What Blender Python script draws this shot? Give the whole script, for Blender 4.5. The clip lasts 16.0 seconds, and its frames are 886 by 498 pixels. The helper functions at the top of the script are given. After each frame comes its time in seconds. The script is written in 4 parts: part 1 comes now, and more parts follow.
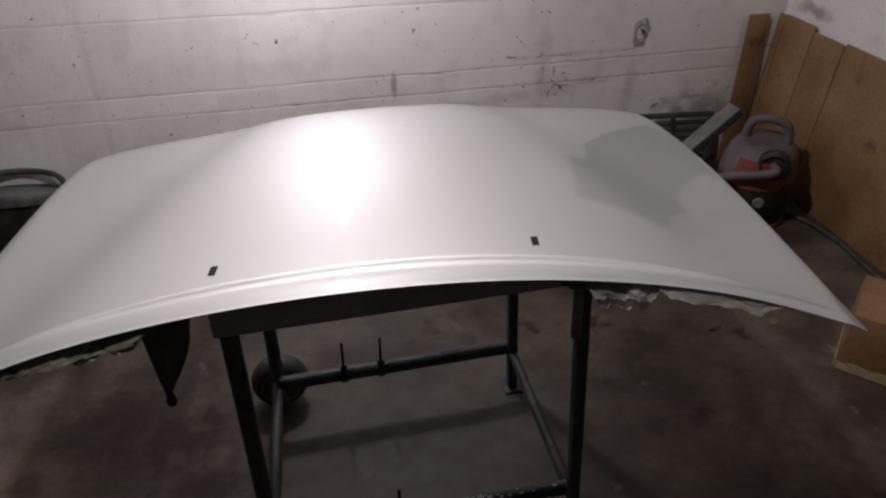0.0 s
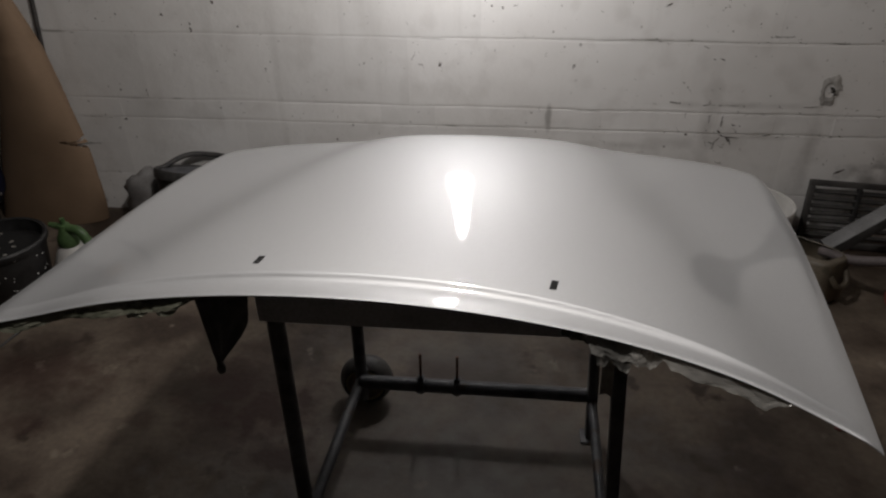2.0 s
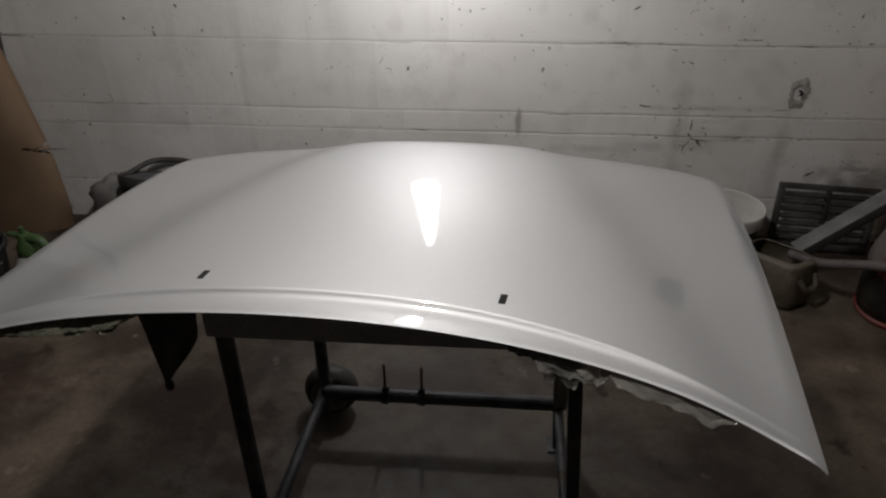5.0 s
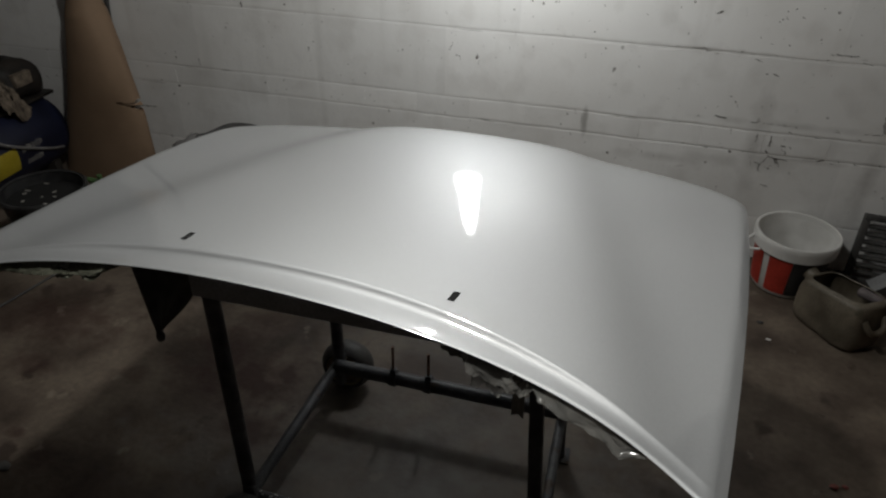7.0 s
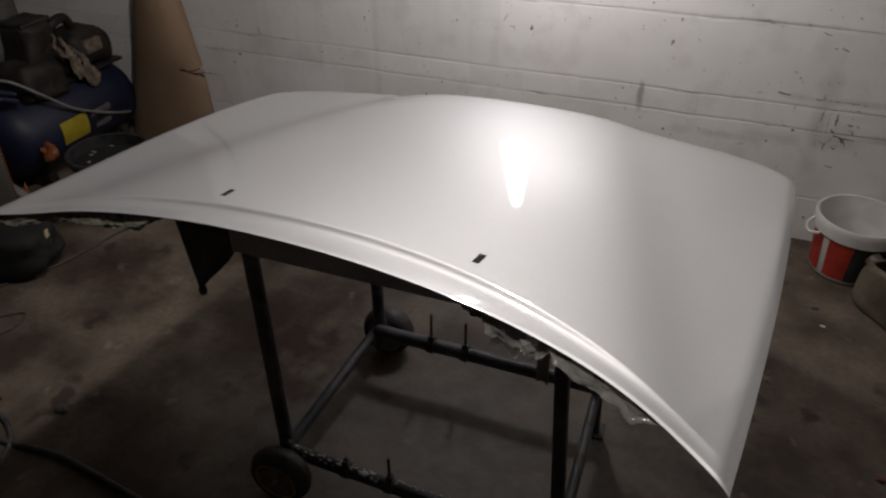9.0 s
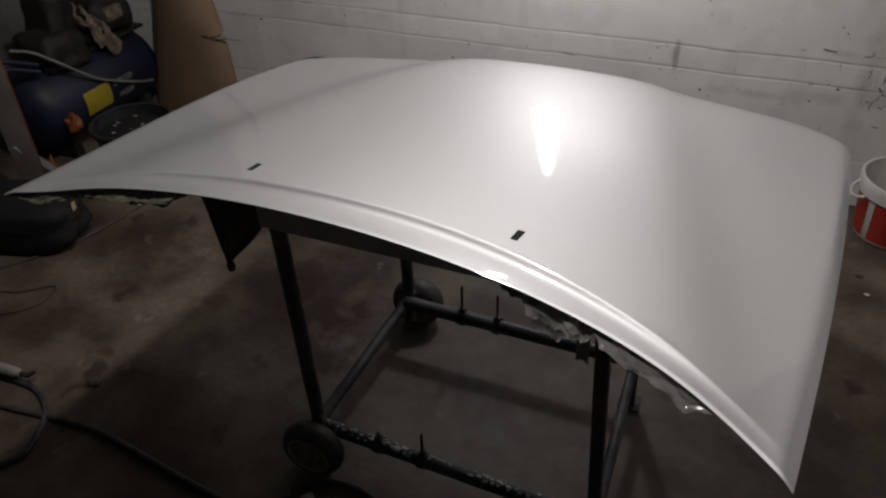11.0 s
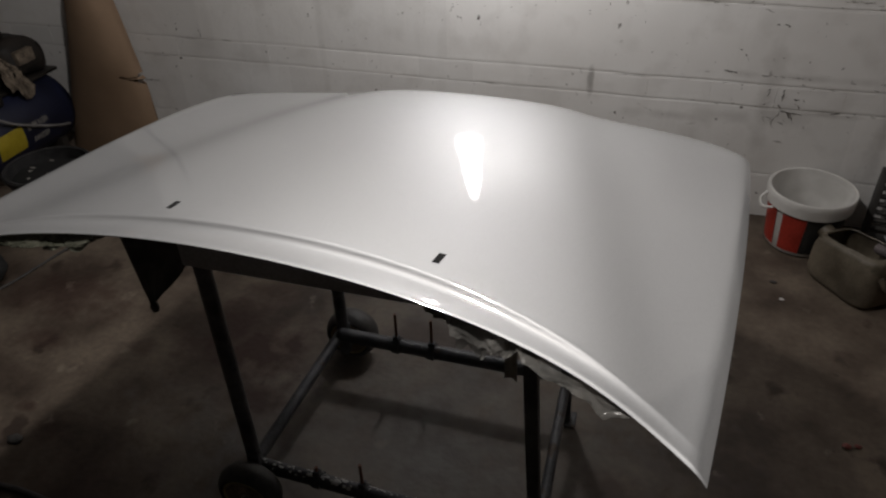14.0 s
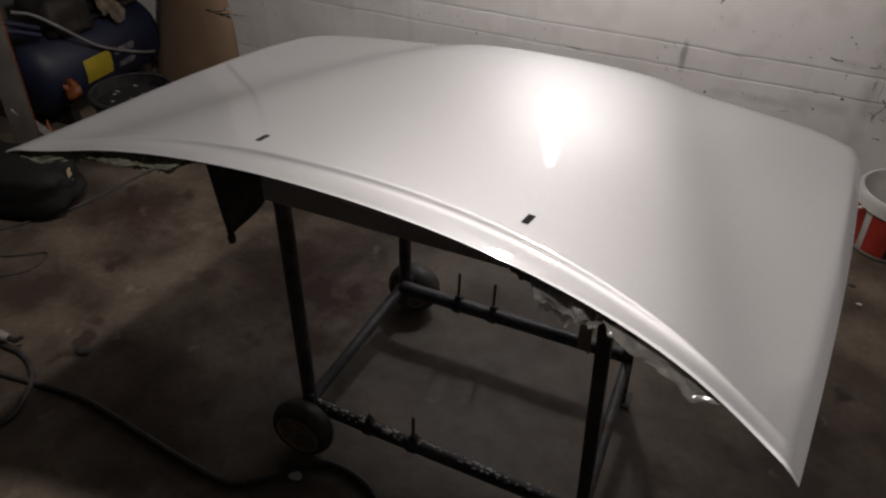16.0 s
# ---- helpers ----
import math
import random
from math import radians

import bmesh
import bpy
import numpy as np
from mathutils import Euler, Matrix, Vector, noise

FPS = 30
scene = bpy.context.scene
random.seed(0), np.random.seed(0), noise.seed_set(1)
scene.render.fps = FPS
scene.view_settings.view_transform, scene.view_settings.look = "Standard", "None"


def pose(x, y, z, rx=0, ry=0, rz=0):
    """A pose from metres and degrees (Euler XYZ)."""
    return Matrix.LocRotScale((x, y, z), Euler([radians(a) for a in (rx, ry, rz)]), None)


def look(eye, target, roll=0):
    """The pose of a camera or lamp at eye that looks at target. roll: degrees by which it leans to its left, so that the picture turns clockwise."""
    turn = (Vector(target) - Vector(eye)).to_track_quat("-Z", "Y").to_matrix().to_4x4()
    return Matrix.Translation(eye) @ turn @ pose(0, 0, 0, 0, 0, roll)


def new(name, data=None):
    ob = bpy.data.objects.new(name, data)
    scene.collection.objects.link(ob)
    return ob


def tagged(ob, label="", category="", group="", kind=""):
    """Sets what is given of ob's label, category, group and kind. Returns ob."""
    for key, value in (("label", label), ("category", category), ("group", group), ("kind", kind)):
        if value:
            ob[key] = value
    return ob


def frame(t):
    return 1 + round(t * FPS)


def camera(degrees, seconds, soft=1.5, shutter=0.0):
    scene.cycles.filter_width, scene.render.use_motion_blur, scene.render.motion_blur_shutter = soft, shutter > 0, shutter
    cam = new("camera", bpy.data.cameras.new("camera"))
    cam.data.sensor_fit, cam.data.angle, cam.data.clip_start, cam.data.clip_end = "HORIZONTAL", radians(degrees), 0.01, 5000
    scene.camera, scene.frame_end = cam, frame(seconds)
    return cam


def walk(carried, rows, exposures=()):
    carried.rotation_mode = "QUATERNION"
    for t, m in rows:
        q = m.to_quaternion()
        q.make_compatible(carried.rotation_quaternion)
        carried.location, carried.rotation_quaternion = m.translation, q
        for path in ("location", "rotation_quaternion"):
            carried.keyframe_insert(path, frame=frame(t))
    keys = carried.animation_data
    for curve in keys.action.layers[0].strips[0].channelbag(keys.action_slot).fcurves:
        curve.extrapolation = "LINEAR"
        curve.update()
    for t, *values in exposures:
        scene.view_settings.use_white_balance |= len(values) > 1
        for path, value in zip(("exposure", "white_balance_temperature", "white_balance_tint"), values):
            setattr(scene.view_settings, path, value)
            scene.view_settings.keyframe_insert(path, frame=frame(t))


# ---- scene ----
cam = camera(64.16, 16.0, 2.3)
PATH = [
    (0, (0.195, 0.483, 1.637), (0.591, 2.086, 0.510), 0.3),
    (0.5, (0.309, 0.494, 1.635), (0.525, 2.130, 0.504), 2.7),
    (1, (0.432, 0.474, 1.651), (0.381, 2.087, 0.470), 0.3),
    (1.5, (0.486, 0.447, 1.658), (0.389, 2.137, 0.593), 0.6),
    (2, (0.510, 0.432, 1.655), (0.339, 2.117, 0.591), -0.6),
    (2.5, (0.511, 0.425, 1.657), (0.319, 2.134, 0.637), -0.8),
    (3, (0.487, 0.415, 1.654), (0.289, 2.117, 0.622), 0.6),
    (3.5, (0.502, 0.429, 1.657), (0.381, 2.133, 0.615), 0.8),
    (4, (0.508, 0.446, 1.655), (0.423, 2.148, 0.608), -0.1),
    (4.5, (0.528, 0.459, 1.657), (0.437, 2.154, 0.599), -0.2),
    (7, (0.825, 0.530, 1.661), (0.392, 2.148, 0.567), 0.9),
    (7.5, (0.848, 0.498, 1.653), (0.382, 2.095, 0.542), 1.9),
    (8, (0.852, 0.488, 1.643), (0.285, 2.046, 0.524), 1.2),
    (8.5, (0.858, 0.513, 1.643), (0.257, 2.043, 0.504), -0.5),
    (9, (0.886, 0.528, 1.640), (0.301, 2.061, 0.496), -0.3),
    (9.5, (0.903, 0.534, 1.640), (0.323, 2.074, 0.503), -1.4),
    (10, (0.895, 0.526, 1.641), (0.267, 2.023, 0.473), -1.9),
    (12.5, (0.788, 0.658, 1.604), (0.180, 2.096, 0.354), -1.9),
    (13, (0.832, 0.609, 1.622), (0.317, 2.119, 0.416), -0.5),
    (13.5, (0.869, 0.580, 1.615), (0.428, 2.123, 0.421), -0.5),
    (14, (0.879, 0.562, 1.631), (0.401, 2.118, 0.469), -1.7),
    (14.5, (0.864, 0.563, 1.631), (0.352, 2.112, 0.474), -1.6),
    (15, (0.854, 0.558, 1.627), (0.346, 2.076, 0.429), -0.8),
    (15.5, (0.825, 0.558, 1.606), (0.321, 2.068, 0.395), 3.5),
    (16, (0.818, 0.554, 1.605), (0.228, 2.007, 0.364), 1.6),
]
walk(cam, [(t, look(eye, target, roll)) for t, eye, target, roll in PATH],
     [(0, 1.76, 6500, 18), (0.6, 1.66, 6500, 16), (1.5, 1.53, 6500, 12), (2, 1.43, 6500, 10), (4.5, 1.40, 6500, 10), (7, 1.31, 6280, 4), (7.5, 1.37, 6450, 8), (8, 1.61, 6550, 14), (9, 1.56, 6550, 12),
      (10, 1.60, 6600, 13), (12.5, 1.33, 6350, 7), (13, 1.43, 6450, 10), (13.5, 1.45, 6450, 9), (15, 1.50, 6600, 12), (16, 1.65, 6700, 13)])

# ---- world and light ----
world_data = bpy.data.worlds.new("room_dark")
scene.world = world_data
world_data.use_nodes = True
world_data.node_tree.nodes["Background"].inputs[0].default_value = (0.9, 0.93, 1.0, 1)
world_data.node_tree.nodes["Background"].inputs[1].default_value = 0.02


def lamp(name, kind, m, energy, colour, size=0.1, size_y=0.1, spread=180):
    data = bpy.data.lights.new(name, kind)
    data.energy, data.color = energy, colour
    if kind == "AREA":
        data.shape, data.size, data.size_y, data.spread = "RECTANGLE", size, size_y, radians(spread)
    else:
        data.shadow_soft_size = size
    ob = new(name, data)
    ob.matrix_world = m
    return ob


# the lamp under the ceiling above the hood; the long tapered work lamp that leans before the back wall
lamp("ceiling_lamp", "POINT", pose(0.19, 1.78, 2.26), 18.8, (1.0, 0.945, 0.90), 0.05)
for i in range(17):
    k = i / 16
    r = 0.054 - 0.034 * k
    lamp("work_lamp", "POINT", pose(0.321 - 0.01 * k, 2.80 + 0.2 * k, 1.20 + 0.44 * k), (0.39 if 7 < i < 14 else 0.0) + 2.35 * r * r / 0.0265, (1.0, 0.97, 0.955), r)

# ---- materials ----


def material(name, c1, c2, scale=8.0, rough=0.6, metal=0.0, bump=0.15, fine=120.0, detail=6.0, spots=None, coat=0.0, spread=(0.35, 0.65), alpha=None):
    """Two colours mixed by a broad noise, with fine grain in relief; spots: (colour, scale, threshold) of a third colour."""
    m = bpy.data.materials.new(name)
    m.use_nodes = True
    t = m.node_tree
    n, k = t.nodes, t.links
    b = n["Principled BSDF"]
    geo = n.new("ShaderNodeNewGeometry")
    a = n.new("ShaderNodeTexNoise")
    a.inputs["Scale"].default_value, a.inputs["Detail"].default_value = scale, detail
    k.new(geo.outputs["Position"], a.inputs["Vector"])
    r = n.new("ShaderNodeValToRGB")
    r.color_ramp.elements[0].position, r.color_ramp.elements[1].position = spread
    r.color_ramp.elements[0].color, r.color_ramp.elements[1].color = (*c1, 1), (*c2, 1)
    k.new(a.outputs["Fac"], r.inputs["Fac"])
    colour = r.outputs["Color"]
    f = n.new("ShaderNodeTexNoise")
    f.inputs["Scale"].default_value, f.inputs["Detail"].default_value = fine, 4.0
    k.new(geo.outputs["Position"], f.inputs["Vector"])
    g = n.new("ShaderNodeMixRGB")
    g.blend_type, g.inputs["Fac"].default_value = "OVERLAY", 0.35
    k.new(colour, g.inputs["Color1"])
    k.new(f.outputs["Fac"], g.inputs["Color2"])
    colour = g.outputs["Color"]
    for c, s, limit in spots or ():
        v = n.new("ShaderNodeTexNoise")
        v.inputs["Scale"].default_value, v.inputs["Detail"].default_value = s, 5.0
        k.new(geo.outputs["Position"], v.inputs["Vector"])
        w = n.new("ShaderNodeMapRange")
        w.inputs["From Min"].default_value, w.inputs["From Max"].default_value = limit, limit + 0.06
        k.new(v.outputs["Fac"], w.inputs["Value"])
        x = n.new("ShaderNodeMixRGB")
        k.new(w.outputs["Result"], x.inputs["Fac"])
        k.new(colour, x.inputs["Color1"])
        x.inputs["Color2"].default_value = (*c, 1)
        colour = x.outputs["Color"]
    k.new(colour, b.inputs["Base Color"])
    q = n.new("ShaderNodeMapRange")
    q.inputs["To Min"].default_value, q.inputs["To Max"].default_value = max(rough - 0.12, 0.02), min(rough + 0.12, 1.0)
    k.new(a.outputs["Fac"], q.inputs["Value"])
    k.new(q.outputs["Result"], b.inputs["Roughness"])
    b.inputs["Metallic"].default_value, b.inputs["Coat Weight"].default_value = metal, coat
    if bump:
        h = n.new("ShaderNodeBump")
        h.inputs["Strength"].default_value, h.inputs["Distance"].default_value = bump, 0.004
        k.new(f.outputs["Fac"], h.inputs["Height"])
        k.new(h.outputs["Normal"], b.inputs["Normal"])
    if alpha is not None:
        b.inputs["Alpha"].default_value = alpha
    return m


def stained(m, marks, colour, soft=0.5):
    """Adds stains, and patches of painted light or shade, with a shape of their own: each mark is (x, y, z, rx, ry, rz,
    strength), an ellipsoid broken up by noise.
    """
    t = m.node_tree
    n, k = t.nodes, t.links
    b = n["Principled BSDF"]
    geo = n.new("ShaderNodeNewGeometry")
    wob = n.new("ShaderNodeTexNoise")
    wob.inputs["Scale"].default_value, wob.inputs["Detail"].default_value = 14.0, 7.0
    k.new(geo.outputs["Position"], wob.inputs["Vector"])
    total = None
    for x, y, z, rx, ry, rz, strength in marks:
        off = n.new("ShaderNodeVectorMath")
        off.operation = "SUBTRACT"
        k.new(geo.outputs["Position"], off.inputs[0])
        off.inputs[1].default_value = (x, y, z)
        div = n.new("ShaderNodeVectorMath")
        div.operation = "DIVIDE"
        k.new(off.outputs[0], div.inputs[0])
        div.inputs[1].default_value = (rx, ry, rz)
        dist = n.new("ShaderNodeVectorMath")
        dist.operation = "LENGTH"
        k.new(div.outputs[0], dist.inputs[0])
        add = n.new("ShaderNodeMath")
        add.operation = "MULTIPLY_ADD"
        k.new(wob.outputs["Fac"], add.inputs[0])
        add.inputs[1].default_value = 3.0
        k.new(dist.outputs["Value"], add.inputs[2])
        ran = n.new("ShaderNodeMapRange")
        ran.inputs["From Min"].default_value, ran.inputs["From Max"].default_value = 2.3 + soft, 2.3 - soft
        ran.inputs["To Max"].default_value = strength
        k.new(add.outputs[0], ran.inputs["Value"])
        if total is None:
            total = ran.outputs["Result"]
        else:
            mx = n.new("ShaderNodeMath")
            mx.operation = "MAXIMUM"
            k.new(total, mx.inputs[0])
            k.new(ran.outputs["Result"], mx.inputs[1])
            total = mx.outputs[0]
    old = b.inputs["Base Color"].links[0].from_socket
    mix = n.new("ShaderNodeMixRGB")
    k.new(total, mix.inputs["Fac"])
    k.new(old, mix.inputs["Color1"])
    mix.inputs["Color2"].default_value = (*colour, 1)
    k.new(mix.outputs["Color"], b.inputs["Base Color"])
    return m


def silver_paint():
    """Metallic silver base coat with fine flakes under clear lacquer."""
    m = bpy.data.materials.new("silver_car_paint")
    m.use_nodes = True
    t = m.node_tree
    n, k = t.nodes, t.links
    b = n["Principled BSDF"]
    geo = n.new("ShaderNodeNewGeometry")
    fl = n.new("ShaderNodeTexNoise")
    fl.inputs["Scale"].default_value, fl.inputs["Detail"].default_value = 900.0, 2.0
    k.new(geo.outputs["Position"], fl.inputs["Vector"])
    r = n.new("ShaderNodeValToRGB")
    r.color_ramp.elements[0].position, r.color_ramp.elements[1].position = 0.3, 0.7
    r.color_ramp.elements[0].color, r.color_ramp.elements[1].color = (0.570, 0.580, 0.595, 1), (0.690, 0.700, 0.715, 1)
    k.new(fl.outputs["Fac"], r.inputs["Fac"])
    k.new(r.outputs["Color"], b.inputs["Base Color"])
    dust = n.new("ShaderNodeTexNoise")
    dust.inputs["Scale"].default_value, dust.inputs["Detail"].default_value = 5.0, 5.0
    k.new(geo.outputs["Position"], dust.inputs["Vector"])
    q = n.new("ShaderNodeMapRange")
    q.inputs["To Min"].default_value, q.inputs["To Max"].default_value = 0.565, 0.625
    k.new(dust.outputs["Fac"], q.inputs["Value"])
    k.new(q.outputs["Result"], b.inputs["Roughness"])
    b.inputs["Metallic"].default_value = 0.95
    b.inputs["Specular Tint"].default_value = (0.04, 0.04, 0.042, 1)
    b.inputs["Coat IOR"].default_value = 2.0
    b.inputs["Coat Weight"].default_value, b.inputs["Coat Roughness"].default_value = 1.0, 0.045
    h = n.new("ShaderNodeBump")
    h.inputs["Strength"].default_value, h.inputs["Distance"].default_value = 0.05, 0.001
    k.new(fl.outputs["Fac"], h.inputs["Height"])
    k.new(h.outputs["Normal"], b.inputs["Normal"])
    return m


PAINT = silver_paint()
def masonry():
    """White paint over rough blocks: mottling, drips, chips and broken hairlines along the bed joints."""
    m = bpy.data.materials.new("white_painted_masonry")
    m.use_nodes = True
    t = m.node_tree
    n, k = t.nodes, t.links
    b = n["Principled BSDF"]
    b.inputs["Roughness"].default_value = 0.75
    geo = n.new("ShaderNodeNewGeometry")
    pos = geo.outputs["Position"]

    def noisy(scale, detail, stretch=(1, 1, 1), shift=0.0):
        mp = n.new("ShaderNodeMapping")
        mp.inputs["Scale"].default_value, mp.inputs["Location"].default_value = stretch, (shift, shift, shift)
        k.new(pos, mp.inputs["Vector"])
        a = n.new("ShaderNodeTexNoise")
        a.inputs["Scale"].default_value, a.inputs["Detail"].default_value = scale, detail
        k.new(mp.outputs[0], a.inputs["Vector"])
        return a.outputs["Fac"]

    def ranged(value, lo, hi, to_lo=0.0, to_hi=1.0):
        r = n.new("ShaderNodeMapRange")
        for key, v in (("From Min", lo), ("From Max", hi), ("To Min", to_lo), ("To Max", to_hi)):
            r.inputs[key].default_value = v
        k.new(value, r.inputs["Value"])
        return r.outputs["Result"]

    def calc(op, a, c, d=None):
        q = n.new("ShaderNodeMath")
        q.operation = op
        for i, v in enumerate((a, c) if d is None else (a, c, d)):
            if isinstance(v, float):
                q.inputs[i].default_value = v
            else:
                k.new(v, q.inputs[i])
        return q.outputs[0]

    def mixed(fac, a, c):
        x = n.new("ShaderNodeMixRGB")
        k.new(fac, x.inputs["Fac"])
        if isinstance(a, tuple):
            x.inputs["Color1"].default_value = (*a, 1)
        else:
            k.new(a, x.inputs["Color1"])
        x.inputs["Color2"].default_value = (*c, 1)
        return x.outputs["Color"]

    colour = mixed(ranged(noisy(1.6, 6.0), 0.35, 0.68), (0.83, 0.822, 0.812), (0.72, 0.704, 0.686))
    colour = mixed(ranged(noisy(7.0, 5.0, shift=4.0), 0.52, 0.75, 0.0, 0.55), colour, (0.60, 0.58, 0.56))
    colour = mixed(ranged(noisy(9.0, 3.0, (1, 1, 0.07), 7.0), 0.60, 0.78, 0.0, 0.2), colour, (0.36, 0.34, 0.315))
    sep = n.new("ShaderNodeSeparateXYZ")
    k.new(pos, sep.inputs[0])
    wander, broken = noisy(2.2, 4.0, (1, 1, 0.3), 2.0), noisy(5.0, 4.0, (1, 1, 6.0), 9.0)
    lines = None
    for z0 in (0.195, 0.475, 0.565, 0.856, 1.146):
        off = calc("SUBTRACT", calc("MULTIPLY_ADD", wander, 0.034, sep.outputs["Z"]), z0 + 0.017)
        near = ranged(calc("ABSOLUTE", off, 0.0), 0.001, 0.008, 1.0, 0.0)
        lines = near if lines is None else calc("MAXIMUM", lines, near)
    lines = calc("MULTIPLY", lines, ranged(sep.outputs["X"], 0.1, 0.9, 0.6, 1.0))
    faint = calc("MULTIPLY", lines, ranged(broken, 0.40, 0.62, 0.05, 0.30))
    colour = mixed(faint, colour, (0.30, 0.27, 0.25))
    colour = mixed(calc("MULTIPLY", lines, ranged(broken, 0.63, 0.70, 0.0, 0.85)), colour, (0.07, 0.06, 0.05))
    patchy = ranged(noisy(3.2, 4.0, shift=12.0), 0.45, 0.60)
    chips = calc("MULTIPLY", ranged(noisy(44.0, 3.0, shift=3.0), 0.675, 0.72), patchy)
    colour = mixed(chips, colour, (0.10, 0.085, 0.075))
    info = n.new("ShaderNodeObjectInfo")
    tone = n.new("ShaderNodeHueSaturation")
    k.new(ranged(info.outputs["Random"], 0.0, 1.0, 0.95, 1.04), tone.inputs["Value"])
    k.new(colour, tone.inputs["Color"])
    colour = tone.outputs["Color"]
    k.new(colour, b.inputs["Base Color"])
    big, small = noisy(9.0, 5.0, shift=1.0), noisy(70.0, 4.0)
    h = n.new("ShaderNodeBump")
    h.inputs["Strength"].default_value, h.inputs["Distance"].default_value = 0.35, 0.012
    k.new(calc("SUBTRACT", calc("MULTIPLY_ADD", small, 0.18, big), calc("MULTIPLY", lines, 0.3)), h.inputs["Height"])
    k.new(h.outputs["Normal"], b.inputs["Normal"])
    return m


WALL = masonry()
stained(WALL, [(0.675, 3.3, 0.525, 0.010, 0.1, 0.05, 0.5), (2.17, 3.3, 0.26, 0.20, 0.1, 0.10, 0.6), (2.12, 3.3, 0.345, 0.13, 0.1, 0.018, 0.5), (2.5, 3.12, 0.775, 0.1, 0.10, 0.03, 0.6)], (0.09, 0.08, 0.07))
stained(WALL, [(1.335, 3.3, 0.52, 0.03, 0.1, 0.16, 0.35), (1.765, 3.3, 0.38, 0.025, 0.1, 0.16, 0.4), (1.40, 3.3, 0.45, 0.08, 0.1, 0.05, 0.3), (1.20, 3.3, 0.43, 0.10, 0.1, 0.02, 0.35), (1.0, 3.3, 0.41, 0.12, 0.1, 0.015, 0.35), (1.55, 3.3, 0.47, 0.10, 0.1, 0.012, 0.4), (1.45, 3.3, 0.60, 0.20, 0.1, 0.010, 0.3), (1.05, 3.3, 0.86, 0.25, 0.1, 0.008, 0.3)], (0.27, 0.25, 0.23), 0.9)
FLOOR = material("dusty_concrete_floor", (0.052, 0.036, 0.026), (0.158, 0.125, 0.095), 3.4, 0.70, bump=0.5, fine=45, detail=10.0, spread=(0.38, 0.64),
                 spots=[((0.045, 0.030, 0.022), 5.5, 0.62), ((0.20, 0.165, 0.13), 8.0, 0.66), ((0.034, 0.022, 0.017), 16.0, 0.70)])
# Greyer floor under the stand, also lightened to make up for missing light.
stained(FLOOR, [(0.42, 1.74, 0, 0.46, 0.36, 0.1, 0.75), (0.30, 2.35, 0, 0.30, 0.14, 0.1, 0.5)], (0.185, 0.176, 0.166), 1.1)
# Stains; those at x 1.30, 1.72 and -0.42 also deepen the hood's shadow.
stained(FLOOR, [(-0.24, 2.03, 0, 0.24, 0.16, 0.1, 0.9), (-0.13, 1.85, 0, 0.12, 0.08, 0.1, 0.85), (-0.38, 2.16, 0, 0.15, 0.10, 0.1, 0.75), (-0.32, 2.33, 0, 0.12, 0.06, 0.1, 0.5), (-1.05, 2.12, 0, 0.24, 0.11, 0.1, 0.65),
                (-1.0, 1.90, 0, 0.09, 0.06, 0.1, 0.55), (-0.80, 1.63, 0, 0.03, 0.02, 0.1, 0.7), (-0.62, 1.95, 0, 0.05, 0.04, 0.1, 0.4), (-0.66, 1.58, 0, 0.05, 0.04, 0.1, 0.5), (0.30, 2.25, 0, 0.14, 0.07, 0.1, 0.5), (1.30, 1.62, 0, 0.34, 0.24, 0.1, 0.55), (1.72, 1.40, 0, 0.22, 0.30, 0.1, 0.5), (-0.42, 1.42, 0, 0.22, 0.16, 0.1, 0.4), (0.95, 1.80, 0, 0.09, 0.06, 0.1, 0.6)], (0.036, 0.014, 0.010), 0.5)
RAW = material("grey_raw_plaster", (0.10, 0.094, 0.088), (0.17, 0.163, 0.156), 2.5, 0.9, bump=0.4, fine=50)
CEILING = material("dark_unseen_ceiling", (0.04, 0.036, 0.032), (0.07, 0.064, 0.058), 2.0, 0.9)
STEEL = material("dark_blue_grey_steel", (0.034, 0.036, 0.042), (0.104, 0.106, 0.114), 13.0, 0.48, metal=0.15, bump=0.5, fine=130, spots=[((0.06, 0.042, 0.032), 15.0, 0.62), ((0.30, 0.30, 0.30), 48.0, 0.73)])
PRIMER = material("black_inner_panel", (0.04, 0.04, 0.042), (0.075, 0.073, 0.07), 9.0, 0.6)
BLACK = material("black_plastic", (0.016, 0.016, 0.017), (0.035, 0.034, 0.034), 20.0, 0.45, bump=0.2)
# The stand's steel again, lightened to carry bounced light on the beams.
LIT_STEEL = material("lit_blue_grey_steel", (0.30, 0.31, 0.33), (0.47, 0.48, 0.51), 8.0, 0.6, metal=0.1, bump=0.3, fine=130)
BAG = material("black_bag_film", (0.003, 0.003, 0.0035), (0.006, 0.006, 0.006), 10.0, 0.8, bump=0.2)
GLOSS = material("glossy_pale_paint", (0.58, 0.58, 0.57), (0.74, 0.74, 0.73), 30.0, 0.15, bump=0.05, coat=1.0)
RUST = material("rusted_steel", (0.10, 0.045, 0.03), (0.18, 0.085, 0.055), 30.0, 0.8, bump=0.3)
RUBBER = material("black_rubber", (0.030, 0.029, 0.030), (0.070, 0.066, 0.063), 25.0, 0.55, bump=0.3)
HOLE = material("dark_opening", (0.004, 0.004, 0.004), (0.006, 0.006, 0.006), 20.0, 0.9, bump=0)
FILM = material("crumpled_masking_film", (0.07, 0.074, 0.052), (0.18, 0.18, 0.14), 26.0, 0.20, bump=1.0, fine=60, coat=1.0, alpha=0.85)
